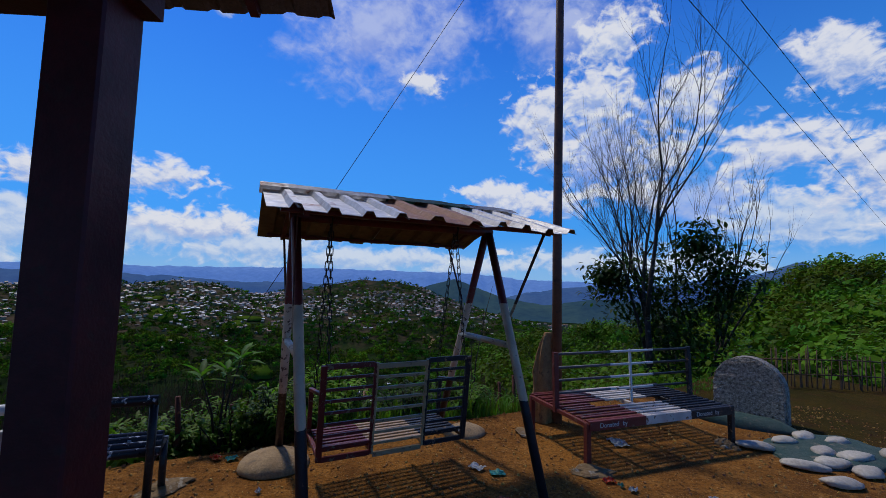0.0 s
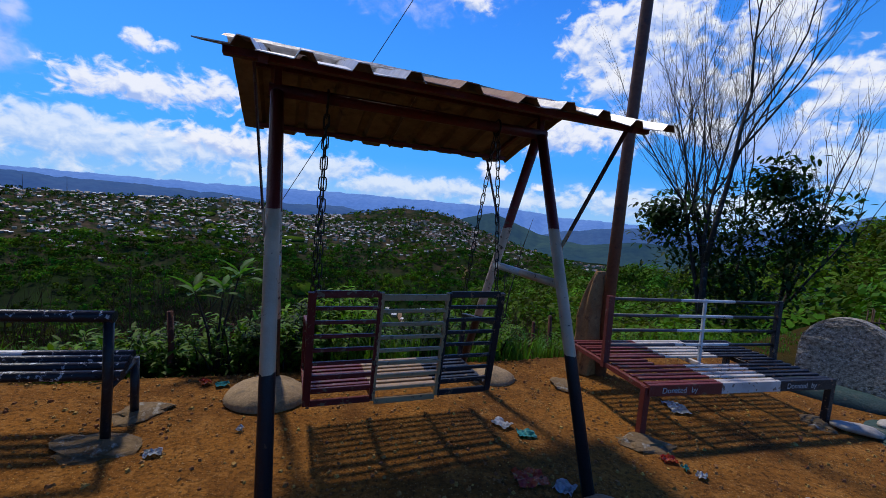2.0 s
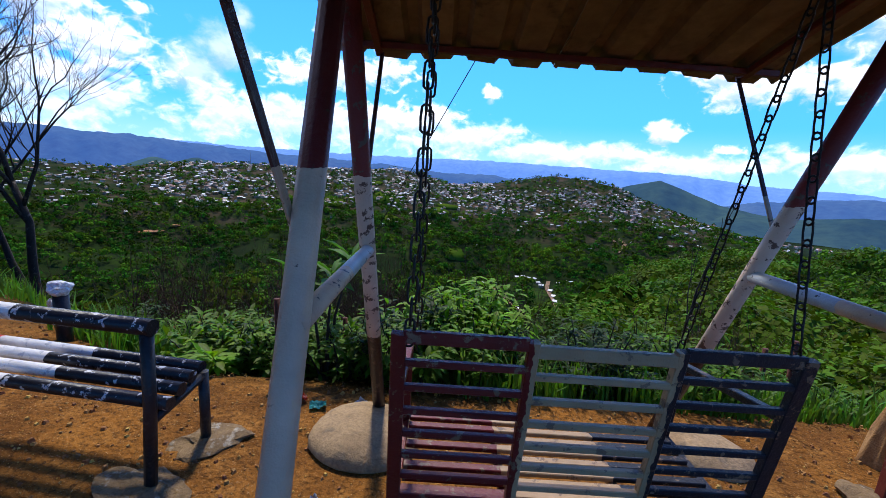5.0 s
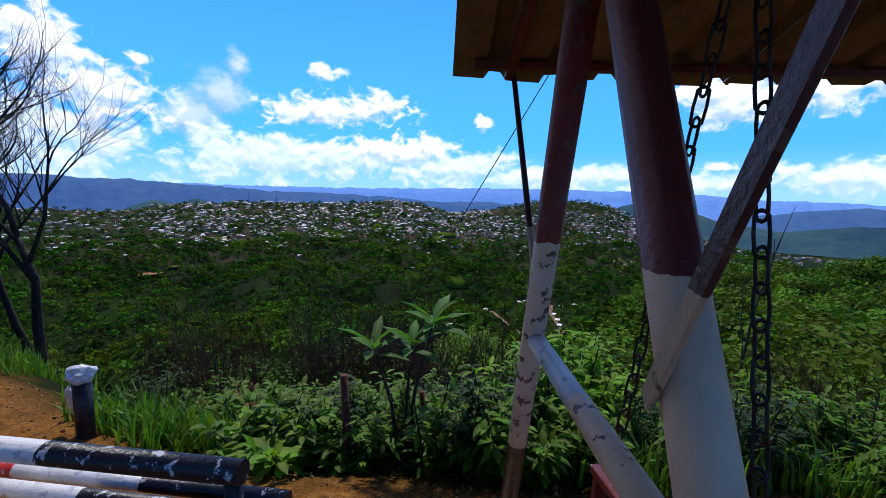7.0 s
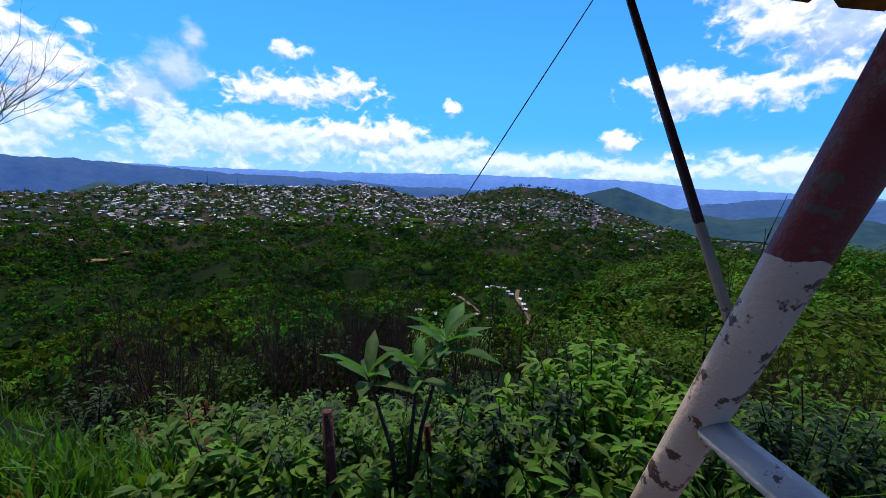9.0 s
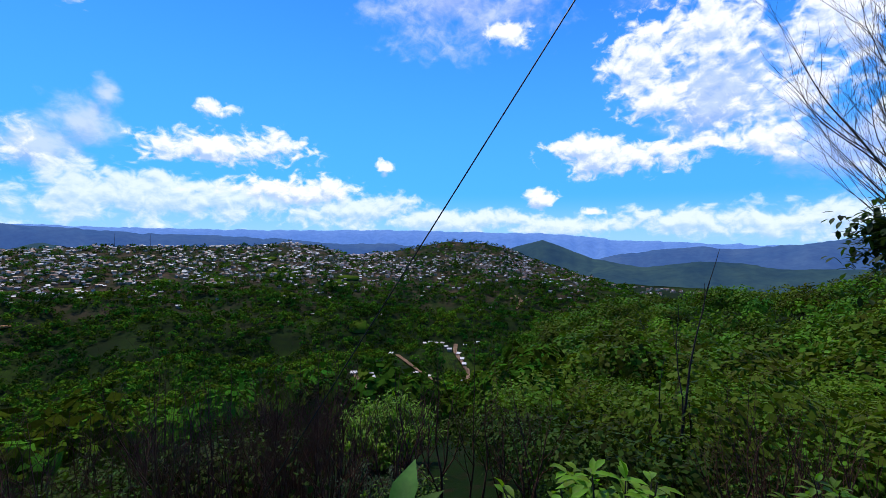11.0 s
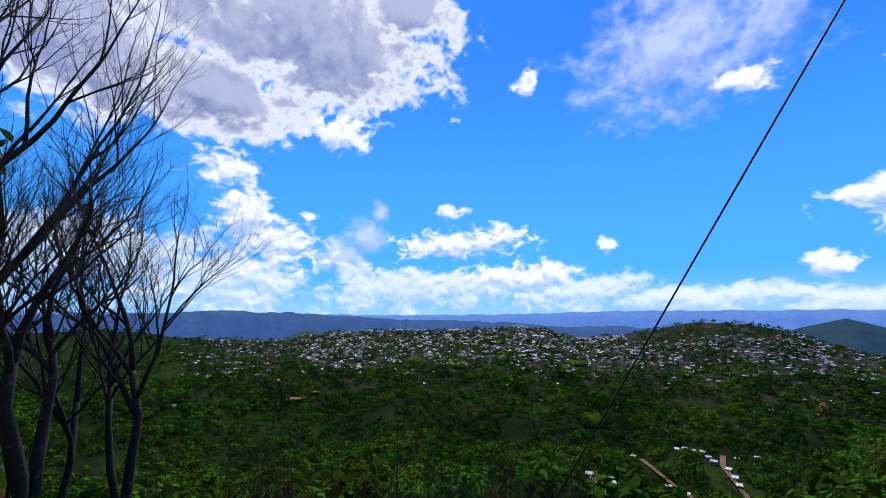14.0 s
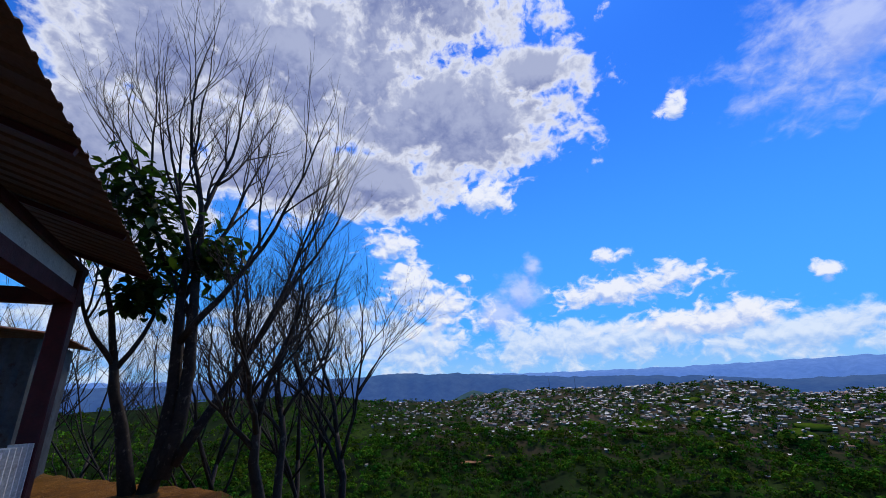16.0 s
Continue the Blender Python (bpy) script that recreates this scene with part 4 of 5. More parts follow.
teal_foil = material("teal_foil", (0.05, 0.33, 0.30), (0.1, 0.4, 0.36), 18, 0.3, 0, 0.4, fine=50)


def wrapper(x, y, a, b, mt, label, seed, rz):
    bm = B()
    n = 7
    g = [[bm.verts.new(((i / n - 0.5) * a, (j / n - 0.5) * b, 0.018 + 0.03 * noise.noise(Vector((i * 0.55 + seed, j * 0.6, seed))) + 0.01 * noise.noise(Vector((i * 1.7, j * 1.7 + seed, 2))))) for j in range(n + 1)] for i in range(n + 1)]
    for i in range(n):
        for j in range(n):
            bm.faces.new((g[i][j], g[i + 1][j], g[i + 1][j + 1], g[i][j + 1]))
    bmesh.ops.solidify(bm, geom=bm.faces[:], thickness=0.003)
    solo("wrapper", bm, mt, label, "litter", m=pose(x, y, 0.005, 0, 0, rz), group="litter")


wrapper(1.53, 2.12, 0.19, 0.15, red_foil, "crumpled red and yellow snack wrapper on the earth", 1, 20)
wrapper(1.72, 2.08, 0.12, 0.11, white_foil, "crumpled white and green wrapper on the earth", 2, 60)
wrapper(0.10, 1.50, 0.11, 0.13, red_foil, "crumpled red and white wrapper by the swing leg", 3, 75)
for k, (x, y, s, mt, lb) in enumerate(((2.48, 2.54, 0.10, red_foil, "small orange scrap of wrapper"), (2.62, 2.40, 0.08, white_foil, "small pale scrap of wrapper"), (2.55, 2.46, 0.05, teal_foil, "small teal scrap of plastic"), (3.2, 2.28, 0.09, white_foil, "small pale scrap of wrapper"),
                                      (-0.65, 1.84, 0.09, white_foil, "small pale scrap of wrapper"), (-0.34, 2.19, 0.05, white_foil, "small white scrap of paper"), (1.38, 2.72, 0.14, white_foil, "torn white paper strip"), (1.55, 2.62, 0.13, teal_foil, "flattened blue-green wrapper on earth"),
                                      (-1.95, 1.55, 0.10, white_foil, "crushed white plastic cup"), (-2.0, 1.2, 0.09, red_foil, "small red scrap of wrapper"), (-0.62, 2.9, 0.12, white_foil, "crushed pale wrapper at the edge"), (-0.85, 2.75, 0.1, teal_foil, "green crushed wrapper at the edge"), (2.9, 3.4, 0.22, white_foil, "crumpled white plastic under the bench"), (-1.0, 2.75, 0.1, red_foil, "small red scrap of wrapper"))):
    wrapper(x, y, s, s * 0.7, mt, lb, k + 5, k * 53)


def scatter_mesh(name, vs, fs, mt, label, category):
    me = bpy.data.meshes.new(name)
    me.from_pydata(vs, [], fs)
    me.materials.append(mt)
    return tagged(new(name, me), label, category, kind="stuff")


def build_gravel():
    pebble = material("gravel", (0.40, 0.21, 0.06), (0.22, 0.10, 0.03), 3, 0.9, 0, 0.3, fine=60, island=0.4)
    rnd = random.Random(5)
    vs, fs = [], []
    while len(vs) < 8 * 22000:
        x, y = rnd.uniform(-5, 6.5), rnd.uniform(-0.6, 5.0)
        if rim(x, y) > 0.4 or rnd.random() < 0.6 * soft(0.1, 0.5, noise.noise(Vector((x * 0.9, y * 0.9, 9)))):
            continue
        s = 0.003 + 0.017 * rnd.random() ** 5
        z = height(x, y)
        b = len(vs)
        q = rnd.uniform(0, 6.28)
        for k in range(4):
            w = s * rnd.uniform(0.7, 1.3)
            vs.append((x + w * math.cos(q + k * 1.57), y + w * math.sin(q + k * 1.57), z - 0.003))
        for k in range(4):
            w = s * rnd.uniform(0.35, 0.8)
            vs.append((x + w * math.cos(q + 0.4 + k * 1.57), y + w * math.sin(q + 0.4 + k * 1.57), z + s * rnd.uniform(0.5, 1.0)))
        fs += [(b, b + 1, b + 5, b + 4), (b + 1, b + 2, b + 6, b + 5), (b + 2, b + 3, b + 7, b + 6), (b + 3, b, b + 4, b + 7), (b + 4, b + 5, b + 6, b + 7)]
    scatter_mesh("gravel", vs, fs, pebble, "loose brown and ochre gravel strewn over the earth", "gravel")


build_gravel()


# ---- plants ----
bark = material("dark_bark", (0.018, 0.012, 0.009), (0.040, 0.028, 0.020), 5, 0.9, 0, 0.6, (0.11, 0.085, 0.065), fine=35)
burnt = material("burnt_wood", (0.055, 0.022, 0.010), (0.10, 0.042, 0.020), 7, 0.95, 0, 0.6, (0.09, 0.065, 0.045), fine=40)
pale_bark = material("pale_bark", (0.13, 0.10, 0.075), (0.20, 0.16, 0.12), 6, 0.9, 0, 0.5, fine=40)


def leaf_material(name, a, b, scale=1.5, island=0.35, spec=0.18, tone=0.0, glow=0.35):
    mt = material(name, a, b, scale, 0.6, 0, 0, fine=12, island=island, spec=spec, tone=tone)
    nt = mt.node_tree
    bs = nt.nodes["Principled BSDF"]
    tr = nt.nodes.new("ShaderNodeBsdfTranslucent")
    col = bs.inputs["Base Color"].links[0].from_socket
    gain = nt.nodes.new("ShaderNodeMix")
    gain.data_type, gain.blend_type = "RGBA", "MULTIPLY"
    gain.inputs[0].default_value = 1
    nt.links.new(col, gain.inputs[6])
    gain.inputs[7].default_value = (1.5, 1.7, 0.6, 1)
    nt.links.new(gain.outputs[2], tr.inputs[0])
    mx = nt.nodes.new("ShaderNodeMixShader")
    mx.inputs[0].default_value = glow
    nt.links.new(bs.outputs[0], mx.inputs[1])
    nt.links.new(tr.outputs[0], mx.inputs[2])
    nt.links.new(mx.outputs[0], nt.nodes["Material Output"].inputs[0])
    return mt


leaf_dark = leaf_material("dark_leaf", (0.016, 0.034, 0.008), (0.030, 0.058, 0.012))
leaf_mid = leaf_material("mid_leaf", (0.055, 0.12, 0.008), (0.105, 0.19, 0.012))
leaf_bright = leaf_material("bright_leaf", (0.105, 0.21, 0.008), (0.16, 0.28, 0.012))
leaf_big = leaf_material("waxy_leaf", (0.045, 0.115, 0.016), (0.075, 0.165, 0.026), 6, 0.3, 0.15)
leaf_forest = leaf_material("forest_leaf", (0.036, 0.078, 0.006), (0.100, 0.145, 0.010), 0.10, 0.0, 0.03, 0.7, 0.16)
# Broad noise puts sunlit and shaded patches of slope into the leaf colour.
leaf_far = leaf_material("far_leaf_light_patches", (0.020, 0.062, 0.006), (0.090, 0.145, 0.009), 0.008, 0.0, 0.0, 0.65, 0.08)
leaf_thicket = leaf_material("thicket_leaf", (0.018, 0.036, 0.006), (0.055, 0.085, 0.010), 0.5, 0.0, 0.03, 0.7, 0.15)
leaf_dry = leaf_material("dry_leaf", (0.20, 0.09, 0.02), (0.13, 0.045, 0.015), 3, 0.4)
grass_mat = leaf_material("grass_blade", (0.06, 0.14, 0.012), (0.10, 0.19, 0.025), 2, 0.4)


def branch(bm, p, d, length, r, depth, rnd, spread, rise, seg, tips, wiggle=0.12, kids=(2, 4), shrink=0.66):
    n = 4 if depth > 1 else 3
    pts, q, dd = [p.copy()], p.copy(), d.copy()
    for k in range(n):
        dd = (dd + Vector((rnd.uniform(-1, 1), rnd.uniform(-1, 1), rnd.uniform(-0.6, 1))) * wiggle + Vector((0, 0, rise))).normalized()
        q = q + dd * (length / n)
        pts.append(q.copy())
    rs = [r * (1 - 0.5 * k / n) for k in range(n + 1)]
    tube(bm, pts, rs, seg if depth > 2 else max(3, seg - 3), cap=depth > 2)
    if depth <= 0:
        tips.append((pts[-1], dd))
        return
    for k in range(rnd.randint(*kids)):
        f = rnd.uniform(0.72 if r > 0.05 else 0.3, 1.0)
        i = min(n - 1, int(f * n))
        s = pts[i].lerp(pts[i + 1], f * n - i)
        q = rnd.uniform(0, 6.283)
        side = Vector((math.cos(q), math.sin(q), rnd.uniform(-0.15, 0.35)))
        branch(bm, s, (dd + side * spread).normalized(), length * shrink * rnd.uniform(0.75, 1.15), rs[i] * 0.62, depth - 1, rnd, spread, rise, seg, tips, wiggle, kids, shrink)
    branch(bm, pts[-1], dd, length * shrink, rs[-1] * 0.95, depth - 1, rnd, spread, rise, seg, tips, wiggle, kids, shrink)


def leaf_quads(vs, fs, p, d, up, l, w, fold=0.25, curl=0.0):
    """A pointed leaf of six faces along d, folded on its rib."""
    d = d.normalized()
    s = d.cross(up)
    s = s.normalized() if s.length > 1e-4 else Vector((1, 0, 0))
    u = s.cross(d)
    b = len(vs)
    for f, g in ((0.0, 0.02), (0.3, 0.8), (0.65, 0.9), (1.0, 0.0)):
        c = p + d * (l * f) - u * (curl * l * f * f)
        if g == 0.0:
            vs.append(tuple(c))
        else:
            h = u * (fold * w * g)
            vs += [tuple(c - s * (w * g * 0.5) + h), tuple(c), tuple(c + s * (w * g * 0.5) + h)]
    for k in (0, 3):
        fs += [(b + k, b + k + 1, b + k + 4, b + k + 3), (b + k + 1, b + k + 2, b + k + 5, b + k + 4)]
    fs += [(b + 6, b + 7, b + 9), (b + 7, b + 8, b + 9)]


def leaf_part(name, vs, fs, mt, parent, label=""):
    me = bpy.data.meshes.new(name)
    me.from_pydata(vs, [], fs)
    me.polygons.foreach_set("use_smooth", [True] * len(me.polygons))
    me.materials.append(mt)
    ob = new(name, me)
    ob.parent = parent
    if label:
        ob["label"] = label
    return ob


def bare_tree(name, m, stems, depth, seed, label, mt, group="", leafy=0, leaf_at=None, spread=0.55, rise=0.10, kids=(2, 3), lmat=None, lsize=0.11, shrink=0.66, category="tree", wiggle=0.2):
    rnd = random.Random(seed)
    t = thing(name, m, label, category, group)
    tips = []
    for k, (base, d, length, r) in enumerate(stems):
        bm = B()
        branch(bm, Vector(base), Vector(d).normalized(), length, r, depth, rnd, spread, rise, 7, tips, wiggle, kids, shrink)
        part("stem" if len(stems) > 1 else "trunk", bm, mt, t)
    if leafy:
        vs, fs = [], []
        for k in range(leafy):
            c, rad = leaf_at[k % len(leaf_at)]
            q = Vector(c) + Vector([max(-1, min(1, rnd.gauss(0, 0.5))) for _ in range(3)]) * rad
            d = Vector((rnd.uniform(-1, 1), rnd.uniform(-1, 1), rnd.uniform(-0.7, 0.3)))
            leaf_quads(vs, fs, q, d, Vector((0, 0, 1)), lsize * rnd.uniform(0.7, 1.3), lsize * 0.5, 0.15, 0.2)
        leaf_part("crown", vs, fs, lmat or leaf_dark, t, "sparse dark green leaves")
    return t


def on(x, y, dz=0.0, rz=0.0):
    return pose(x, y, height(x, y) + dz, 0, 0, rz)


# the half-bare tree beyond the platform bench, and the leaning one beside it
zt = height(5.0, 7.9)
big = Matrix.Scale(1.52, 4)
bare_tree("half_bare_tree", pose(7.70, 12.25, 1.66 + 1.52 * (zt - 1.8), 0, 0, 3) @ big, (((0, 0, -1.5), (0.0, 0, 1), (1.9 - zt) * 0.82 + 1.5, 0.10), ((0.35, 0.1, -1.5), (0.2, 0.05, 1), (1.6 - zt) * 0.7 + 1.5, 0.07)), 5, 31,
          "slender tree with bare upper twigs and dark lower leaves", bark, leafy=5600,
          leaf_at=(((-0.6, 0.3, 1.8 - zt), 0.7), ((0.35, 0, 1.9 - zt), 0.8), ((0.9, -0.3, 1.5 - zt), 0.9), ((0.1, 0, 1.1 - zt), 0.9), ((-0.9, 0.3, 2.0 - zt), 0.35), ((0.75, -0.3, 2.7 - zt), 0.45), ((1.2, -0.5, 2.0 - zt), 0.6), ((0.3, -0.1, 0.5 - zt), 0.8)), spread=0.56, rise=0.08, kids=(3, 3), lsize=0.14, wiggle=0.16, shrink=0.68)
zl = height(6.2, 8.3)
bare_tree("leaning_bare_tree", pose(9.2, 12.8, 1.66 + 1.52 * (zl - 1.8), 0, 0, 3) @ big, (((-0.5, 0, -0.6), (0.75, -0.1, 0.8), 2.6, 0.07), ((-0.2, 0, -0.8), (0.4, 0, 1), 2.6, 0.06)), 4, 12, "leaning bare tree with upswept twigs", bark, spread=0.5, rise=0.13)

# bare trees by the pavilion
E1 = Vector((-0.94, 2.54, 0))
TURN = 3.4


def polar(az, r):
    az += TURN
    return E1.x + r * math.sin(radians(az)), E1.y + r * math.cos(radians(az))


x, y = polar(-102.5, 9.2)
bare_tree("forked_bare_tree", on(x, y, -0.1), (((0, 0, 0), (0.05, 0.02, 1), 3.4, 0.16), ((0.1, 0.2, 0.3), (0.1, 0.26, 1), 3.6, 0.14), ((0.1, 0.35, 0.5), (0.0, 0.48, 1), 3.0, 0.10), ((0, -0.25, 0.1), (0, -0.25, 1), 2.2, 0.13)), 5, 8,
          "tall forked tree, bare but for one dark clump of leaves", bark, leafy=900, leaf_at=(((0.2, -0.7, 4.9), 1.0), ((0.2, -0.4, 4.2), 0.9), ((0.3, -1.0, 5.4), 0.7), ((0.2, -0.6, 3.4), 0.4), ((0.2, 0.5, 4.2), 0.5)), spread=0.72, rise=0.09, kids=(2, 3), lsize=0.30, shrink=0.68, wiggle=0.16)
for az, r, sc, sd in ((-83.0, 8.6, 0.75, 21), (-90.4, 6.6, 0.6, 22), (-91.0, 11.0, 0.9, 23), (-97, 12.5, 0.9, 27), (-109, 15, 0.8, 28)):
    x, y = polar(az, r)
    h = height(x, y)
    L = (1.6 - h) * 0.62 + 1.0 * sc
    bare_tree("bare_tree", on(x, y, -0.1), (((0, 0, 0), (0.03, 0.10, 1), L, 0.10), ((0, 0.1, 0.2), (-0.05, -0.16, 1), L * 0.9, 0.075)), 5, sd,
              "thin leafless tree with fine upswept twigs on the slope", bark, "leafless trees", spread=0.72, rise=0.05, kids=(3, 3), shrink=0.64, wiggle=0.24)

# the slender dead tree far down the slope and others on the wooded flank
for az, r, hgt, sd in ((11.8, 8.06, 4.4, 41), (9.5, 8.4, 3.4, 42), (15, 9.0, 3.0, 43)):
    x, y = polar(az, r)
    x += 0.5
    bare_tree("dead_sapling", on(x, y, -0.2), (((0, 0, 0), (0.0, 0, 1), (1.45 - height(x, y)) * 0.62 if sd == 41 else hgt * 0.5, 0.035),), 2, sd, "thin dead sapling standing on the slope", bark, "dead saplings", spread=0.22, rise=0.25, kids=(1, 2), shrink=0.5)

# burnt saplings below the terrace
proto = []
for k in range(6):
    rnd = random.Random(60 + k)
    st = []
    for j in range(3):
        st.append(((rnd.uniform(-0.3, 0.3), rnd.uniform(-0.3, 0.3), -0.3), (rnd.uniform(-0.22, 0.22), rnd.uniform(-0.22, 0.22), 1), rnd.uniform(0.9, 1.5), rnd.uniform(0.018, 0.034)))
    proto.append(bare_tree("burnt_shrub", pose(0, 0, -60), st, 3, 70 + k, "scorched leafless shrub of thin dark stems", burnt, "burnt shrubs", spread=0.7, rise=0.10, kids=(1, 3), category="shrub"))
rnd = random.Random(77)
spots = [(rnd.uniform(-76, -27), rnd.uniform(3.6, 13)) for k in range(40)] + [(rnd.uniform(-100, -76), rnd.uniform(8, 16)) for k in range(16)] + [(rnd.uniform(-74, -28), rnd.uniform(3.6, 9.0)) for k in range(30)] + [(rnd.uniform(-2, 32), rnd.uniform(5, 12)) for k in range(12)] + [(rnd.uniform(-62, -22), rnd.uniform(5, 9)) for k in range(9)] + [(rnd.uniform(-58, 8), rnd.uniform(4.5, 8)) for k in range(16)]
for k, (az, r) in enumerate(spots):
    x, y = polar(az, r)
    if rim(x, y) < 1.0:
        continue
    top = 1.5 - 0.105 * r - height(x, y)
    m = on(x, y, 0, rnd.uniform(0, 360)) @ Matrix.Scale(min(rnd.uniform(0.75, 1.25), top / 3.3 * rnd.uniform(0.7, 1.05)), 4)
    if k < 6:
        proto[k].matrix_world = m
    else:
        ob = copy_thing(proto[k % 6], m)
        ob.matrix_world = m


def shrub(m, seed, n, rad, hgt, size, mt, label, ratio=0.38, droop=0.3, group="", stem=None):
    rnd = random.Random(seed)
    t = thing("shrub", m, label, "shrub", group)
    bm = B()
    vs, fs = [], []
    for k in range(max(5, n // 40)):
        q = rnd.uniform(0, 6.28)
        rr = rad * rnd.uniform(0.2, 1.0)
        top = Vector((rr * math.cos(q), rr * math.sin(q), hgt * rnd.uniform(0.55, 1.0) * (1 - 0.35 * rr / rad)))
        base = Vector((rr * 0.25 * math.cos(q), rr * 0.25 * math.sin(q), -0.15))
        mid = base.lerp(top, 0.5) + Vector((0, 0, 0.12 * hgt))
        tube(bm, (base, mid, top), (0.010, 0.007, 0.003), 4, False)
        for j in range(40):
            f = rnd.uniform(0.25, 1.02)
            p = base.lerp(mid, f * 2) if f < 0.5 else mid.lerp(top, f * 2 - 1)
            d = Vector((rnd.uniform(-1, 1), rnd.uniform(-1, 1), rnd.uniform(-droop, 0.55)))
            leaf_quads(vs, fs, p + d * size * 0.25, d, Vector((0, 0, 1)), size * rnd.uniform(0.6, 1.25), size * ratio, 0.2, 0.25)
    part("stem", bm, stem or bark, t)
    leaf_part("foliage", vs, fs, mt, t)
    return t


# low weeds and shrubs along the terrace's edge
protos = [shrub(pose(0, 0, -60), 80 + k, n, rad, hgt, sz, mt, lb, ra, 0.3, "edge shrubs") for k, (n, rad, hgt, sz, mt, lb, ra) in enumerate((
    (520, 0.42, 0.55, 0.10, leaf_mid, "low leafy green shrub at the terrace edge", 0.42),
    (520, 0.50, 0.70, 0.085, leaf_mid, "bushy green weed at the terrace edge", 0.36),
    (420, 0.40, 0.45, 0.12, leaf_bright, "bright green broad-leaved weed", 0.45),
    (480, 0.45, 0.80, 0.075, leaf_dark, "dark green twiggy shrub on the slope", 0.40),
    (360, 0.45, 0.60, 0.09, leaf_dry, "shrub with withered orange-brown leaves", 0.45)))]
spots = []
rnd = random.Random(91)
for k in range(150):
    az = rnd.uniform(-82, 48)
    spots.append((az, rnd.uniform(0.35, 1.0) ** 1.5))
used = set()
for k, (az, f) in enumerate(spots):
    for r in np.arange(0.8, 14, 0.1):
        x, y = polar(az, r)
        if rim(x, y) > 0.25:
            break
    r += f * 5.0 * rnd.random()
    x, y = polar(az, r)
    if rim(x, y) < 0.2 or (x - E1.x) ** 2 + (y - E1.y) ** 2 < 0.8:
        continue
    kind = rnd.choice((0, 0, 1, 1, 2, 3, 3, 4 if az < -40 else 1))
    m = on(x, y, 0, rnd.uniform(0, 360)) @ Matrix.Scale(rnd.uniform(0.65, 1.15), 4)
    if kind not in used:
        used.add(kind)
        protos[kind].matrix_world = m
    else:
        ob = copy_thing(protos[kind], m)
        ob.matrix_world = m

# the pointed-leaf bush, the feathery bush and the broad-leaved plant
shrub(on(-0.42, 4.15), 301, 3000, 0.62, 0.75 - height(-0.42, 4.15), 0.105, leaf_bright, "fresh green bush of pointed leaves below the edge", 0.40, 0.5)
shrub(on(1.0, 5.0), 302, 1500, 0.7, 1.0, 0.10, leaf_mid, "fresh green bush of pointed leaves below the edge", 0.36, 0.5)
fx, fy = polar(-23.4, 9.7)
shrub(on(fx, fy), 303, 9000, 1.25, -1.9 - height(fx, fy), 0.17, leaf_bright, "feathery bright green bush on the slope", 0.26, 0.9)


def build_broad_plant():
    rnd = random.Random(17)
    t = thing("broad_leaved_sapling", pose(-1.28, 3.27, height(-1.28, 3.27)), "young sapling with long waxy green leaves", "plant")
    bm = B()
    z0 = -height(-1.28, 3.27)
    heads = ((0.15, 0.10, 0.80 + z0), (-0.16, -0.09, 0.64 + z0), (0.04, 0.03, 0.66 + z0))
    vs, fs = [], []
    for hx, hy, hz in heads:
        tube(bm, ((0, 0, -0.1), (hx * 0.4, hy * 0.4, hz * 0.55), (hx, hy, hz)), (0.014, 0.011, 0.006), 6)
        for k in range(9):
            q = k * 2.4 + rnd.uniform(-0.3, 0.3)
            e = 0.15 + 0.75 * (k / 9)
            d = Vector((math.cos(q) * (1 - 0.4 * e), math.sin(q) * (1 - 0.4 * e), e))
            leaf_quads(vs, fs, Vector((hx, hy, hz - 0.05 + 0.008 * k)), d, Vector((0, 0, 1)), rnd.uniform(0.17, 0.29), rnd.uniform(0.065, 0.09), 0.22, 0.22)
    part("stem", bm, bark, t)
    leaf_part("foliage", vs, fs, leaf_big, t, "long waxy leaves with pale backs")
    return t


build_broad_plant()
red_stump = material("red_cut_stump", (0.10, 0.03, 0.018), (0.06, 0.02, 0.013), 8, 0.9, 0, 0.5, (0.25, 0.09, 0.04))
for x, y, h, r in ((-1.62, 3.10, 0.55, 0.026), (1.9, 5.4, 0.5, 0.024), (2.15, 5.6, 0.6, 0.028), (-1.25, 3.45, 0.42, 0.02)):
    solo("cut_stump", tube(B(), ((0, 0, -0.2), (0.02, 0.01, h * 0.5), (-0.01, 0.02, h - height(x, y) * 0.4)), (r * 1.2, r, r * 0.95), 8), red_stump, "thin reddish cut stump at the slope edge", "stump", m=on(x, y), group="cut stumps")


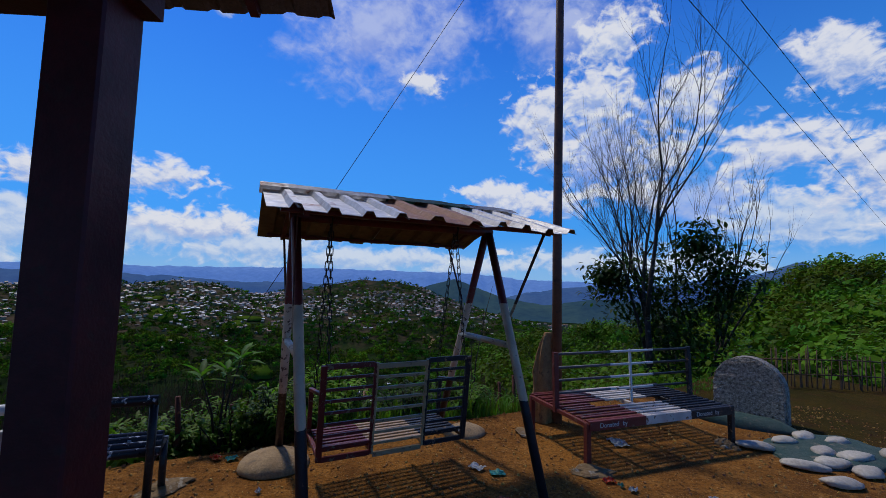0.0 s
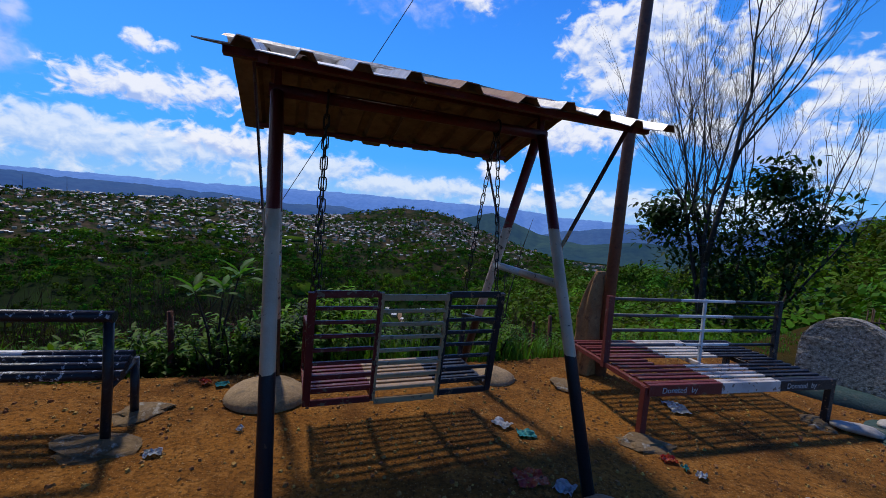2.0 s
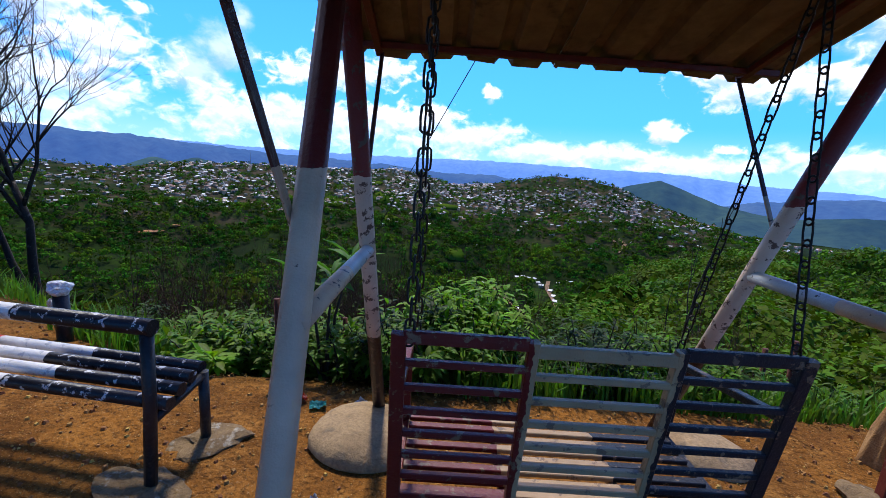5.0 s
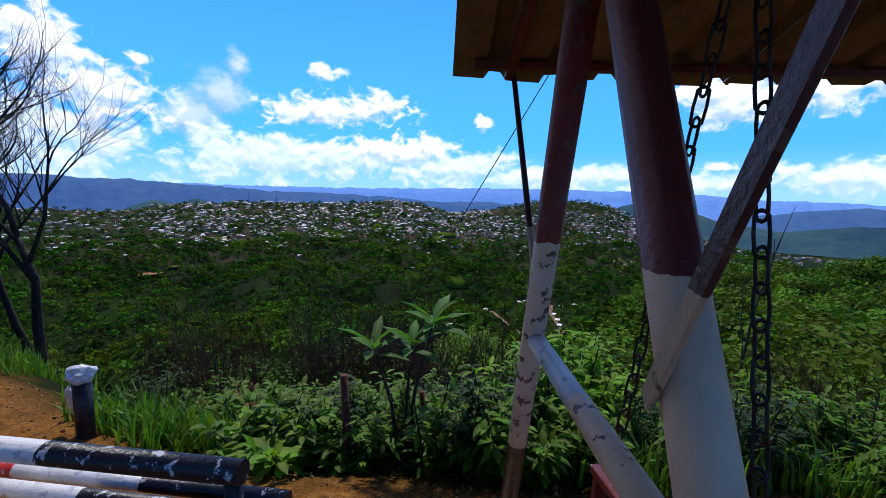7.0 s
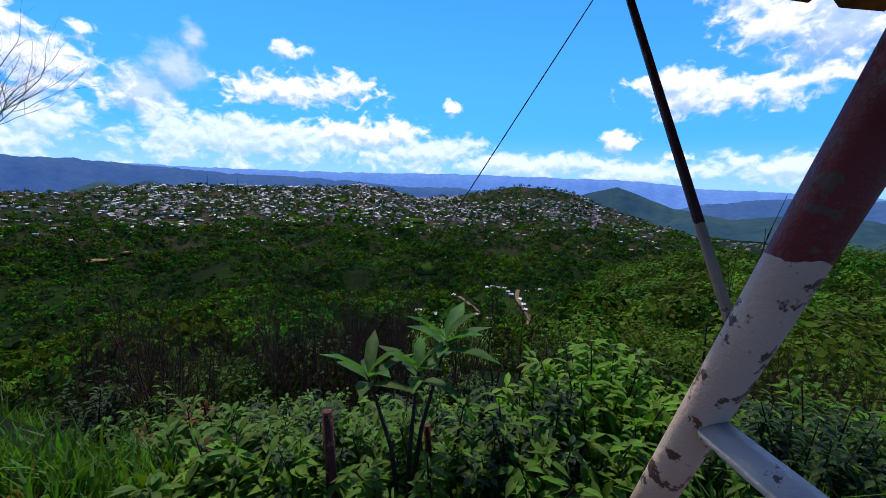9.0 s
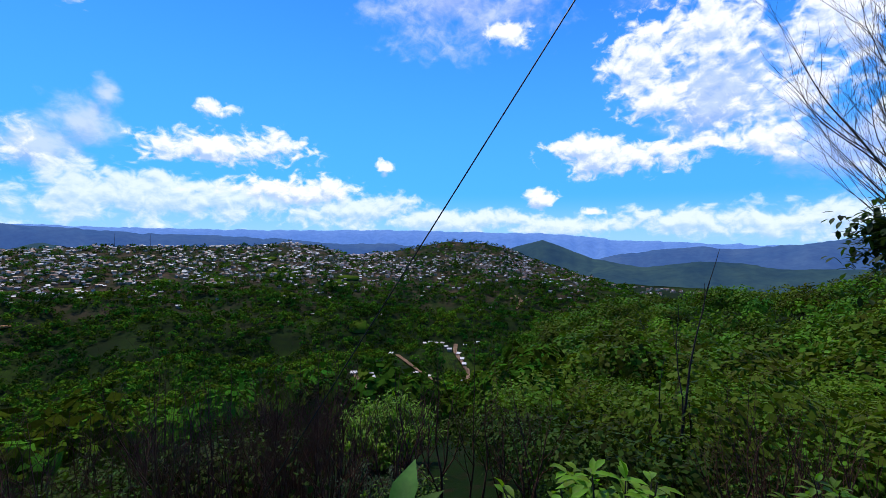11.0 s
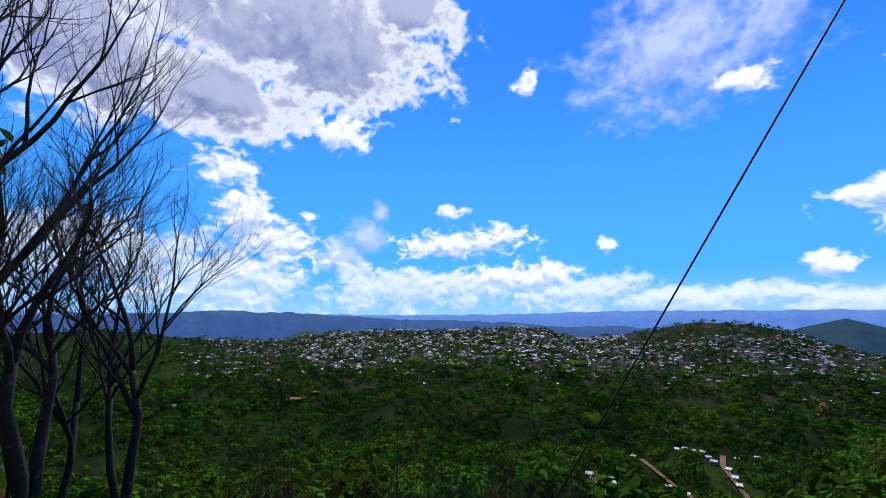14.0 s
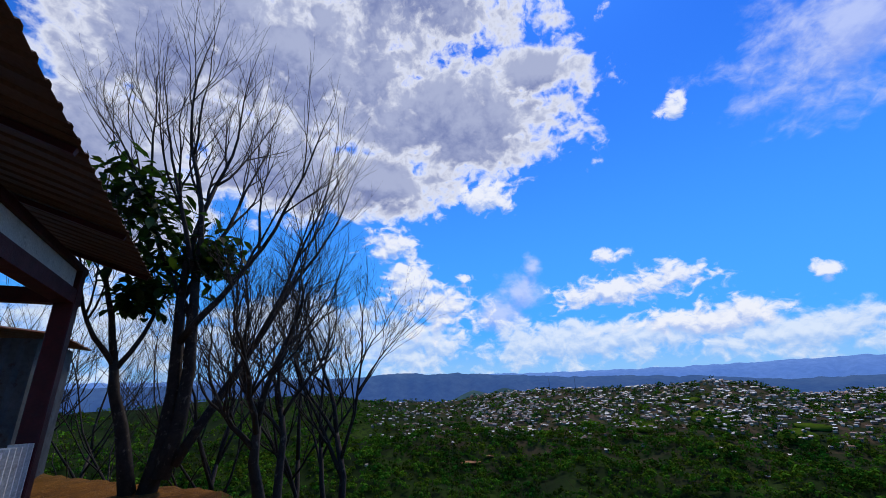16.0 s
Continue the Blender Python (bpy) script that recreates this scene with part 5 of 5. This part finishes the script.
def build_grass():
    rnd = random.Random(23)
    vs, fs = [], []
    n = 0
    while n < 5200:
        az = rnd.uniform(-95, 60)
        r = 1.2 + 7.5 * rnd.random()
        x, y = polar(az, r)
        d = rim(x, y)
        green_lawn = x > 4.9 and y > 2.6
        if (d < 0.05 and not green_lawn) or d > 4.5:
            continue
        if not green_lawn and noise.noise(Vector((x * 0.8, y * 0.8, 12))) < (0.12 if az < -45 else -0.12):
            continue
        z = height(x, y)
        tall = 0.05 if green_lawn else rnd.uniform(0.10, 0.38)
        for k in range(4):
            q = rnd.uniform(0, 6.28)
            l = tall * rnd.uniform(0.6, 1.2)
            w = 0.004 + 0.006 * rnd.random() * (0.5 if green_lawn else 1)
            dx, dy = math.cos(q), math.sin(q)
            ox, oy = x + rnd.uniform(-0.05, 0.05), y + rnd.uniform(-0.05, 0.05)
            b = len(vs)
            lean = rnd.uniform(0.15, 0.7)
            vs += [(ox - dy * w, oy + dx * w, z - 0.02), (ox + dy * w, oy - dx * w, z - 0.02),
                   (ox + dx * l * lean * 0.35 - dy * w, oy + dy * l * lean * 0.35 + dx * w, z + l * 0.6), (ox + dx * l * lean * 0.35 + dy * w, oy + dy * l * lean * 0.35 - dx * w, z + l * 0.6),
                   (ox + dx * l * lean, oy + dy * l * lean, z + l * (1 - 0.25 * lean))]
            fs += [(b, b + 1, b + 3, b + 2), (b + 2, b + 3, b + 4)]
        n += 1
    scatter_mesh("grass", vs, fs, grass_mat, "tufts of long green grass on the slope and lawn", "grass")


build_grass()


# ---- woods ----
def crowns(name, spots, quads, mt, label, seed, flat=0.5, size=0.36):
    """Many crowns, each a loose shell of small leaf sprays with gaps between them."""
    g = np.random.default_rng(seed)
    S = np.array(spots)
    n = len(S)
    th = g.uniform(0, 2 * np.pi, (n, quads))
    u = g.uniform(-0.35, 1.0, (n, quads))
    s = np.sqrt(1 - u * u)
    nrm = np.stack((s * np.cos(th), s * np.sin(th), u), -1)
    lob = 1 + 0.28 * np.sin(3 * th + g.uniform(0, 6, (n, 1))) * s + g.uniform(-0.28, 0.12, (n, quads))
    R = S[:, 3][:, None, None]
    H = S[:, 4][:, None]
    c = S[:, None, :3] + nrm * lob[..., None] * R
    c[..., 2] = S[:, 2][:, None] + H * 0.55 + nrm[..., 2] * lob * H * 0.5
    up = nrm * (1 - flat) + np.array((0, 0, flat)) + g.normal(0, 0.28, nrm.shape)
    up /= np.linalg.norm(up, axis=-1, keepdims=True)
    a = np.cross(up, g.normal(0, 1, nrm.shape))
    a /= np.linalg.norm(a, axis=-1, keepdims=True)
    b = np.cross(up, a)
    k = (R * size * g.uniform(0.5, 1.25, (n, quads, 1)))
    asp = g.uniform(0.35, 0.8, (n, quads, 1))
    v = np.stack((c + a * k, c + b * k * asp, c - a * k, c - b * k * asp), 2).reshape(-1, 3)
    f = np.arange(len(v)).reshape(-1, 4)
    me = bpy.data.meshes.new(name)
    me.from_pydata(v.tolist(), [], f.tolist())
    at = me.attributes.new("tone", "FLOAT", "POINT")
    at.data.foreach_set("value", np.clip(np.repeat(g.uniform(0, 1, n), quads * 4) + np.repeat(g.normal(0, 0.10, n * quads), 4), 0, 1))
    me.materials.append(mt)
    return tagged(new(name, me), label, "woods", kind="stuff")


def wood_spots(seed, n, az0, az1, r0, r1, rad, keep, power=0.5):
    rnd = random.Random(seed)
    out = []
    while len(out) < n:
        az = rnd.uniform(az0, az1)
        r = (r0 ** power + (r1 ** power - r0 ** power) * rnd.random()) ** (1 / power)
        x, y = r * math.sin(radians(az)), 2 + r * math.cos(radians(az))
        if not keep(x, y, az, r):
            continue
        q = rnd.uniform(*rad)
        out.append((x, y, height(x, y), q, q * rnd.uniform(1.3, 1.9)))
    return out


HAMLET = ((-20.4, -15.6), (-15.7, -14.3), (-14.9, -14.2), (-14.1, -14.3), (-13.2, -14.2), (-12.7, -14.6), (-12.2, -15.1), (-8.2, -14.05), (-8.9, -14.1), (-10.0, -14.4), (-10.9, -15.6), (-10.4, -16.3), (-10.1, -17.0), (-10.3, -19.2), (-16.9, -18.1), (-15.7, -18.7),
          (-15.1, -18.6), (-23.2, -18.3), (-22.8, -18.6), (-25.5, -18.0))
TRACKS = (((-11.3, -14.3), (-11.4, -15.3), (-10.5, -16.6), (-9.6, -17.8), (-9.5, -18.8), (-9.9, -19.5)), ((-19.6, -15.7), (-18.8, -16.2), (-17.7, -17.0), (-16.2, -18.0), (-14.4, -19.0), (-13.2, -19.6)), ((-25.3, -18.1), (-25.1, -18.6), (-24.4, -19.1), (-23.6, -20.0)),
          ((-3.2, -7.4), (-2.3, -8.0), (-2.5, -8.6), (-3.0, -9.2)))
CLEARED = [at_slope(a, e) for a, e in HAMLET] + [at_slope(p[0] + (q[0] - p[0]) * f, p[1] + (q[1] - p[1]) * f) for t in TRACKS for p, q in zip(t, t[1:]) for f in (0, 0.25, 0.5, 0.75)]


def kept_clear(x, y, r):
    """Clearings round the houses and tracks of the valley, and on the slope below them."""
    for cx, cy, cr in CLEARED:
        if -46 < r - cr < 9 and abs(x * cy - y * cx) / cr < 9 + 0.14 * max(0.0, cr - r):
            return True
    return False


crowns("near_flank_woods", wood_spots(1, 330, -6, 80, 8.5, 36, (0.8, 1.5), lambda x, y, az, r: rim(x, y) > 2.0 and not (r < 13 and az < 14)), 520, leaf_forest, "dense layered green woods on the near hillside", 2, 0.3, 0.075)
crowns("flank_woods", wood_spots(21, 1700, -13, 82, 32, 115, (1.1, 2.3), lambda x, y, az, r: True), 150, leaf_forest, "dense layered green woods over the hillside", 22, 0.2, 0.15)
crowns("thicket", wood_spots(3, 420, -100, 25, 6, 26, (0.35, 0.8), lambda x, y, az, r: rim(x, y) > 2.2 and noise.noise(Vector((x / 3, y / 3, 2))) > -0.15 and not (-34 < az < -12 and r < 12)), 230, leaf_thicket, "tangled green thicket below the terrace", 4, 0.3, 0.085)
crowns("slope_woods", wood_spots(5, 1700, -125, 0, 24, 170, (1.2, 2.6), lambda x, y, az, r: rim(x, y) > 3), 120, leaf_far, "dark green woods falling into the valley", 6, 0.15, 0.17)
crowns("valley_woods", wood_spots(7, 15000, -125, 20, 140, 1120, (3.6, 7.2), lambda x, y, az, r: noise.noise(Vector((x / 75, y / 75, 6))) > -0.42 - (0.3 if r < 350 else 0) and not kept_clear(x, y, r), 0.8), 30, leaf_far, "wooded slopes across the valley", 8, 0.12, 0.36)
crowns("town_trees", wood_spots(9, 6500, -125, 12, 850, 1530, (3.5, 7.0), lambda x, y, az, r: noise.noise(Vector((x / 60, y / 60, 6))) > -0.15 or -20 < az < -5 and r > 1360), 16, leaf_far, "trees between the houses of the hillside town", 10, 0.25, 0.45)
crowns("right_woods", wood_spots(11, 500, 5, 60, 130, 900, (4, 8), lambda x, y, az, r: True, 0.8), 30, leaf_far, "woods beyond the near hillside", 12, 0.45, 0.32)


# ---- the town across the valley ----
wall_mats = [material("house_wall_%s" % n, c, tuple(v * 0.75 for v in c), 0.2, 0.9, 0, 0, fine=2) for n, c in (("cream", (0.46, 0.31, 0.18)), ("grey", (0.26, 0.20, 0.15)), ("brick", (0.34, 0.13, 0.06)), ("white", (0.62, 0.50, 0.38)))]
roof_mats = [material("house_roof_%s" % n, c, tuple(v * 0.7 for v in c), 0.15, 0.5, 0.0, 0, fine=2) for n, c in (("silver", (0.62, 0.55, 0.48)), ("grey", (0.25, 0.20, 0.16)), ("rust", (0.34, 0.14, 0.07)), ("white", (0.85, 0.76, 0.66)), ("dark", (0.10, 0.08, 0.07)))]
pane_mat = material("dark_window", (0.02, 0.02, 0.025), (0.03, 0.03, 0.035), 1, 0.3, 0, 0)


def house_meshes(w, d, h, kind):
    """Walls, a pitched or single-slope roof with eaves, and window meshes."""
    bm = B()
    bmesh.ops.create_cube(bm, size=1, matrix=Matrix.Translation((0, 0, h / 2 - 1.5)) @ Matrix.Diagonal((w, d, h + 3, 1)))
    wall = bpy.data.meshes.new("wall")
    bm.to_mesh(wall)
    bm.free()
    bm = B()
    o, rise = 0.6, (0.26 * d if kind else 0.14 * d)
    if kind:
        prof = ((-d / 2 - o, h - 0.15), (0, h + rise), (d / 2 + o, h - 0.15), (0, h + rise - 0.3))
    else:
        prof = ((-d / 2 - o, h), (-d / 2 - o, h + 0.25), (d / 2 + o, h + rise + 0.25), (d / 2 + o, h + rise))
    a = [bm.verts.new((-w / 2 - o, y, z)) for y, z in prof]
    b = [bm.verts.new((w / 2 + o, y, z)) for y, z in prof]
    for k in range(4):
        bm.faces.new((a[k], a[(k + 1) % 4], b[(k + 1) % 4], b[k]))
    bm.faces.new(a)
    bm.faces.new(b)
    bmesh.ops.recalc_face_normals(bm, faces=bm.faces)
    roof = bpy.data.meshes.new("roof")
    bm.to_mesh(roof)
    bm.free()
    bm = B()
    bmesh.ops.create_cube(bm, size=1, matrix=Matrix.Diagonal((w * 0.13, 0.12, h * 0.36, 1)))
    win = bpy.data.meshes.new("window")
    bm.to_mesh(win)
    bm.free()
    return wall, roof, win


def build_town():
    rnd = random.Random(44)
    kinds = []
    for k in range(10):
        w, d, h = rnd.uniform(5, 10), rnd.uniform(4.5, 7), rnd.choice((2.4, 2.6, 2.8, 4.6))
        mesh = house_meshes(w, d, h, k % 2)
        mesh[0].materials.append(wall_mats[k % 4])
        mesh[1].materials.append(roof_mats[(k * 3) % 5])
        mesh[2].materials.append(pane_mat)
        kinds.append((w, d, h, mesh))
    spots = []
    tries = 0
    while len(spots) < 3300 and tries < 120000:
        tries += 1
        az = rnd.uniform(-76, 22)
        r = rnd.uniform(880, 1540)
        x, y = r * math.sin(radians(az)), 2 + r * math.cos(radians(az))
        dens = soft(1010, 1330, r + 200 * noise.noise(Vector((x / 150, y / 150, 3)))) * (0.35 + 0.65 * soft(-0.25, 0.25, noise.noise(Vector((x / 55, y / 55, 9)))))
        if -20 < az < -5 and r > 1370:
            dens *= 0.06
        if az < -62:
            dens *= 0.35
        if az > -1:
            dens *= 0.35 if az < 6 else 0.12
        if rnd.random() > dens:
            continue
        spots.append((x, y, az, r))
    # hamlet by the dirt track in the valley, and scattered farms
    for az, el in HAMLET + ((-34.5, -7.6), (-33.4, -7.9), (-35.2, -8.3), (-28.5, -6.5), (-27.2, -6.4), (-48, -6.4), (-52, -6.0), (-55, -6.6), (-6.5, -9.2), (-5.6, -8.5), (-8, -9.6), (-3.6, -8.0), (-1.6, -7.7), (-31, -10.0), (-24, -8.8), (-19, -9.4), (-22, -10.4)):
        x, y, r = at_slope(az, el)
        spots.append((x, y, az, r))
    spots.sort(key=lambda s: s[3])
    rest = {}
    for i, (x, y, az, r) in enumerate(spots):
        w, d, h, (wall, roof, win) = kinds[rnd.choice((1, 0, 6)) if r < 760 else rnd.randrange(10)]
        m = pose(x, y, height(x, y) + 0.3, 0, 0, -az + rnd.choice((0, 0, 90, 20, -25)) + rnd.uniform(-12, 12))
        if i < 210:
            t = thing("house", m, "small hillside house with a tin roof", "house", "houses of the town")
            share("wall", wall, t, Matrix())
            share("roof", roof, t, Matrix())
            for u in (-0.28, 0.28):
                share("window", win, t, pose(u * w, -d / 2 - 0.02, h * 0.5))
            continue
        for me in (wall, roof):
            vs, fs = rest.setdefault(me.materials[0].name, ([], []))
            b = len(vs)
            vs += [tuple(m @ v.co) for v in me.vertices]
            fs += [tuple(b + q for q in p.vertices) for p in me.polygons]
    for nm, (vs, fs) in rest.items():
        scatter_mesh("far_houses", vs, fs, bpy.data.materials[nm], "crowded tin-roofed houses over the far ridge", "houses")
    mast = material("mast_steel", (0.12, 0.12, 0.14), (0.09, 0.09, 0.1), 2, 0.6, 0.5, 0)
    for az in (-52.2, -49.0):
        x, y = 1480 * math.sin(radians(az)), 2 + 1480 * math.cos(radians(az))
        t = thing("radio_mast", pose(x, y, height(x, y)), "thin steel radio mast on the town ridge", "mast", "radio masts")
        part("lattice", tube(B(), ((0, 0, -2), (0, 0, 40)), (1.0, 0.5), 4), mast, t)


build_town()
track_mat = material("dirt_track", (0.44, 0.27, 0.14), (0.34, 0.20, 0.11), 0.1, 0.95, 0, 0, fine=1)
for k, pts in enumerate(TRACKS):
    bm = B()
    prev = None
    for i in range(len(pts) * 6 - 5):
        f = i / 6
        j = min(len(pts) - 2, int(f))
        az, el = (pts[j][c] + (pts[j + 1][c] - pts[j][c]) * (f - j) for c in (0, 1))
        row = []
        for o in ((-0.28, 0.28) if k < 3 else (-0.22, 0.22)):
            x, y, r = at_slope(az + o, el)
            row.append(bm.verts.new((x, y, height(x, y) + 2.2)))
        if prev:
            bm.faces.new((prev[0], prev[1], row[1], row[0]))
        prev = row
    bmesh.ops.solidify(bm, geom=bm.faces[:], thickness=2.0)
    solo("road_%d" % (k + 1), bm, track_mat, "pale dirt track winding between the houses", "road", "structure")
for az, el, s in ((-63.0, -9.5, 22), (-60.5, -8.8, 9)):
    x, y, r = at_slope(az, el)
    bare = material("bare_orange_soil", (0.42, 0.18, 0.06), (0.30, 0.13, 0.05), 0.2, 0.95, 0, 0, fine=1)
    solo("bare_soil_cut", lump(B(), (0, 0, 0), (s, s * 0.6, 2.2), az, 0.3, 3), bare, "bare orange soil cut on the far slope", "soil", "structure", pose(x, y, height(x, y) + 1.5, 0, 0, -az), True)


field_mat = material("light_field", (0.035, 0.075, 0.006), (0.060, 0.090, 0.010), 0.03, 1.0, 0, 0, (0.09, 0.085, 0.02), fine=0.6, spec=0.0)
for k, (az, el, s, q) in enumerate(((-34.3, -4.4, 52, 0.5), (-36.5, -2.6, 26, 0.4), (-42.1, -5.6, 32, 0.5), (-27.7, -6.1, 34, 0.4), (-24.8, -11.8, 20, 0.5), (-23.6, -18.4, 16, 0.7), (-34.0, -7.6, 26, 0.5), (-56, -5.8, 26, 0.4), (-48, -5.2, 28, 0.4), (-26.5, -5.2, 30, 0.3))):
    x, y, r = at_slope(az, el)
    bm = B()
    ring = []
    for i in range(20):
        a = 6.283 * i / 20
        w = 1 + 0.35 * noise.noise(Vector((math.cos(a) * 1.5, math.sin(a) * 1.5, k)))
        da, dr = math.degrees(s * w * math.cos(a) / r), s * w * q * 2.2 * math.sin(a)
        x, y = (r + dr) * math.sin(radians(az + da)), 2 + (r + dr) * math.cos(radians(az + da))
        ring.append(bm.verts.new((x, y, height(x, y) + 1.2)))
    x, y = r * math.sin(radians(az)), 2 + r * math.cos(radians(az))
    c = bm.verts.new((x, y, height(x, y) + 1.6))
    for i in range(20):
        bm.faces.new((c, ring[i], ring[(i + 1) % 20]))
    bmesh.ops.recalc_face_normals(bm, faces=bm.faces)
    bmesh.ops.solidify(bm, geom=bm.faces[:], thickness=1.0)
    solo("field_%d" % (k + 1), bm, field_mat, "light green cleared field on the far slope", "field", "structure", smooth=True)
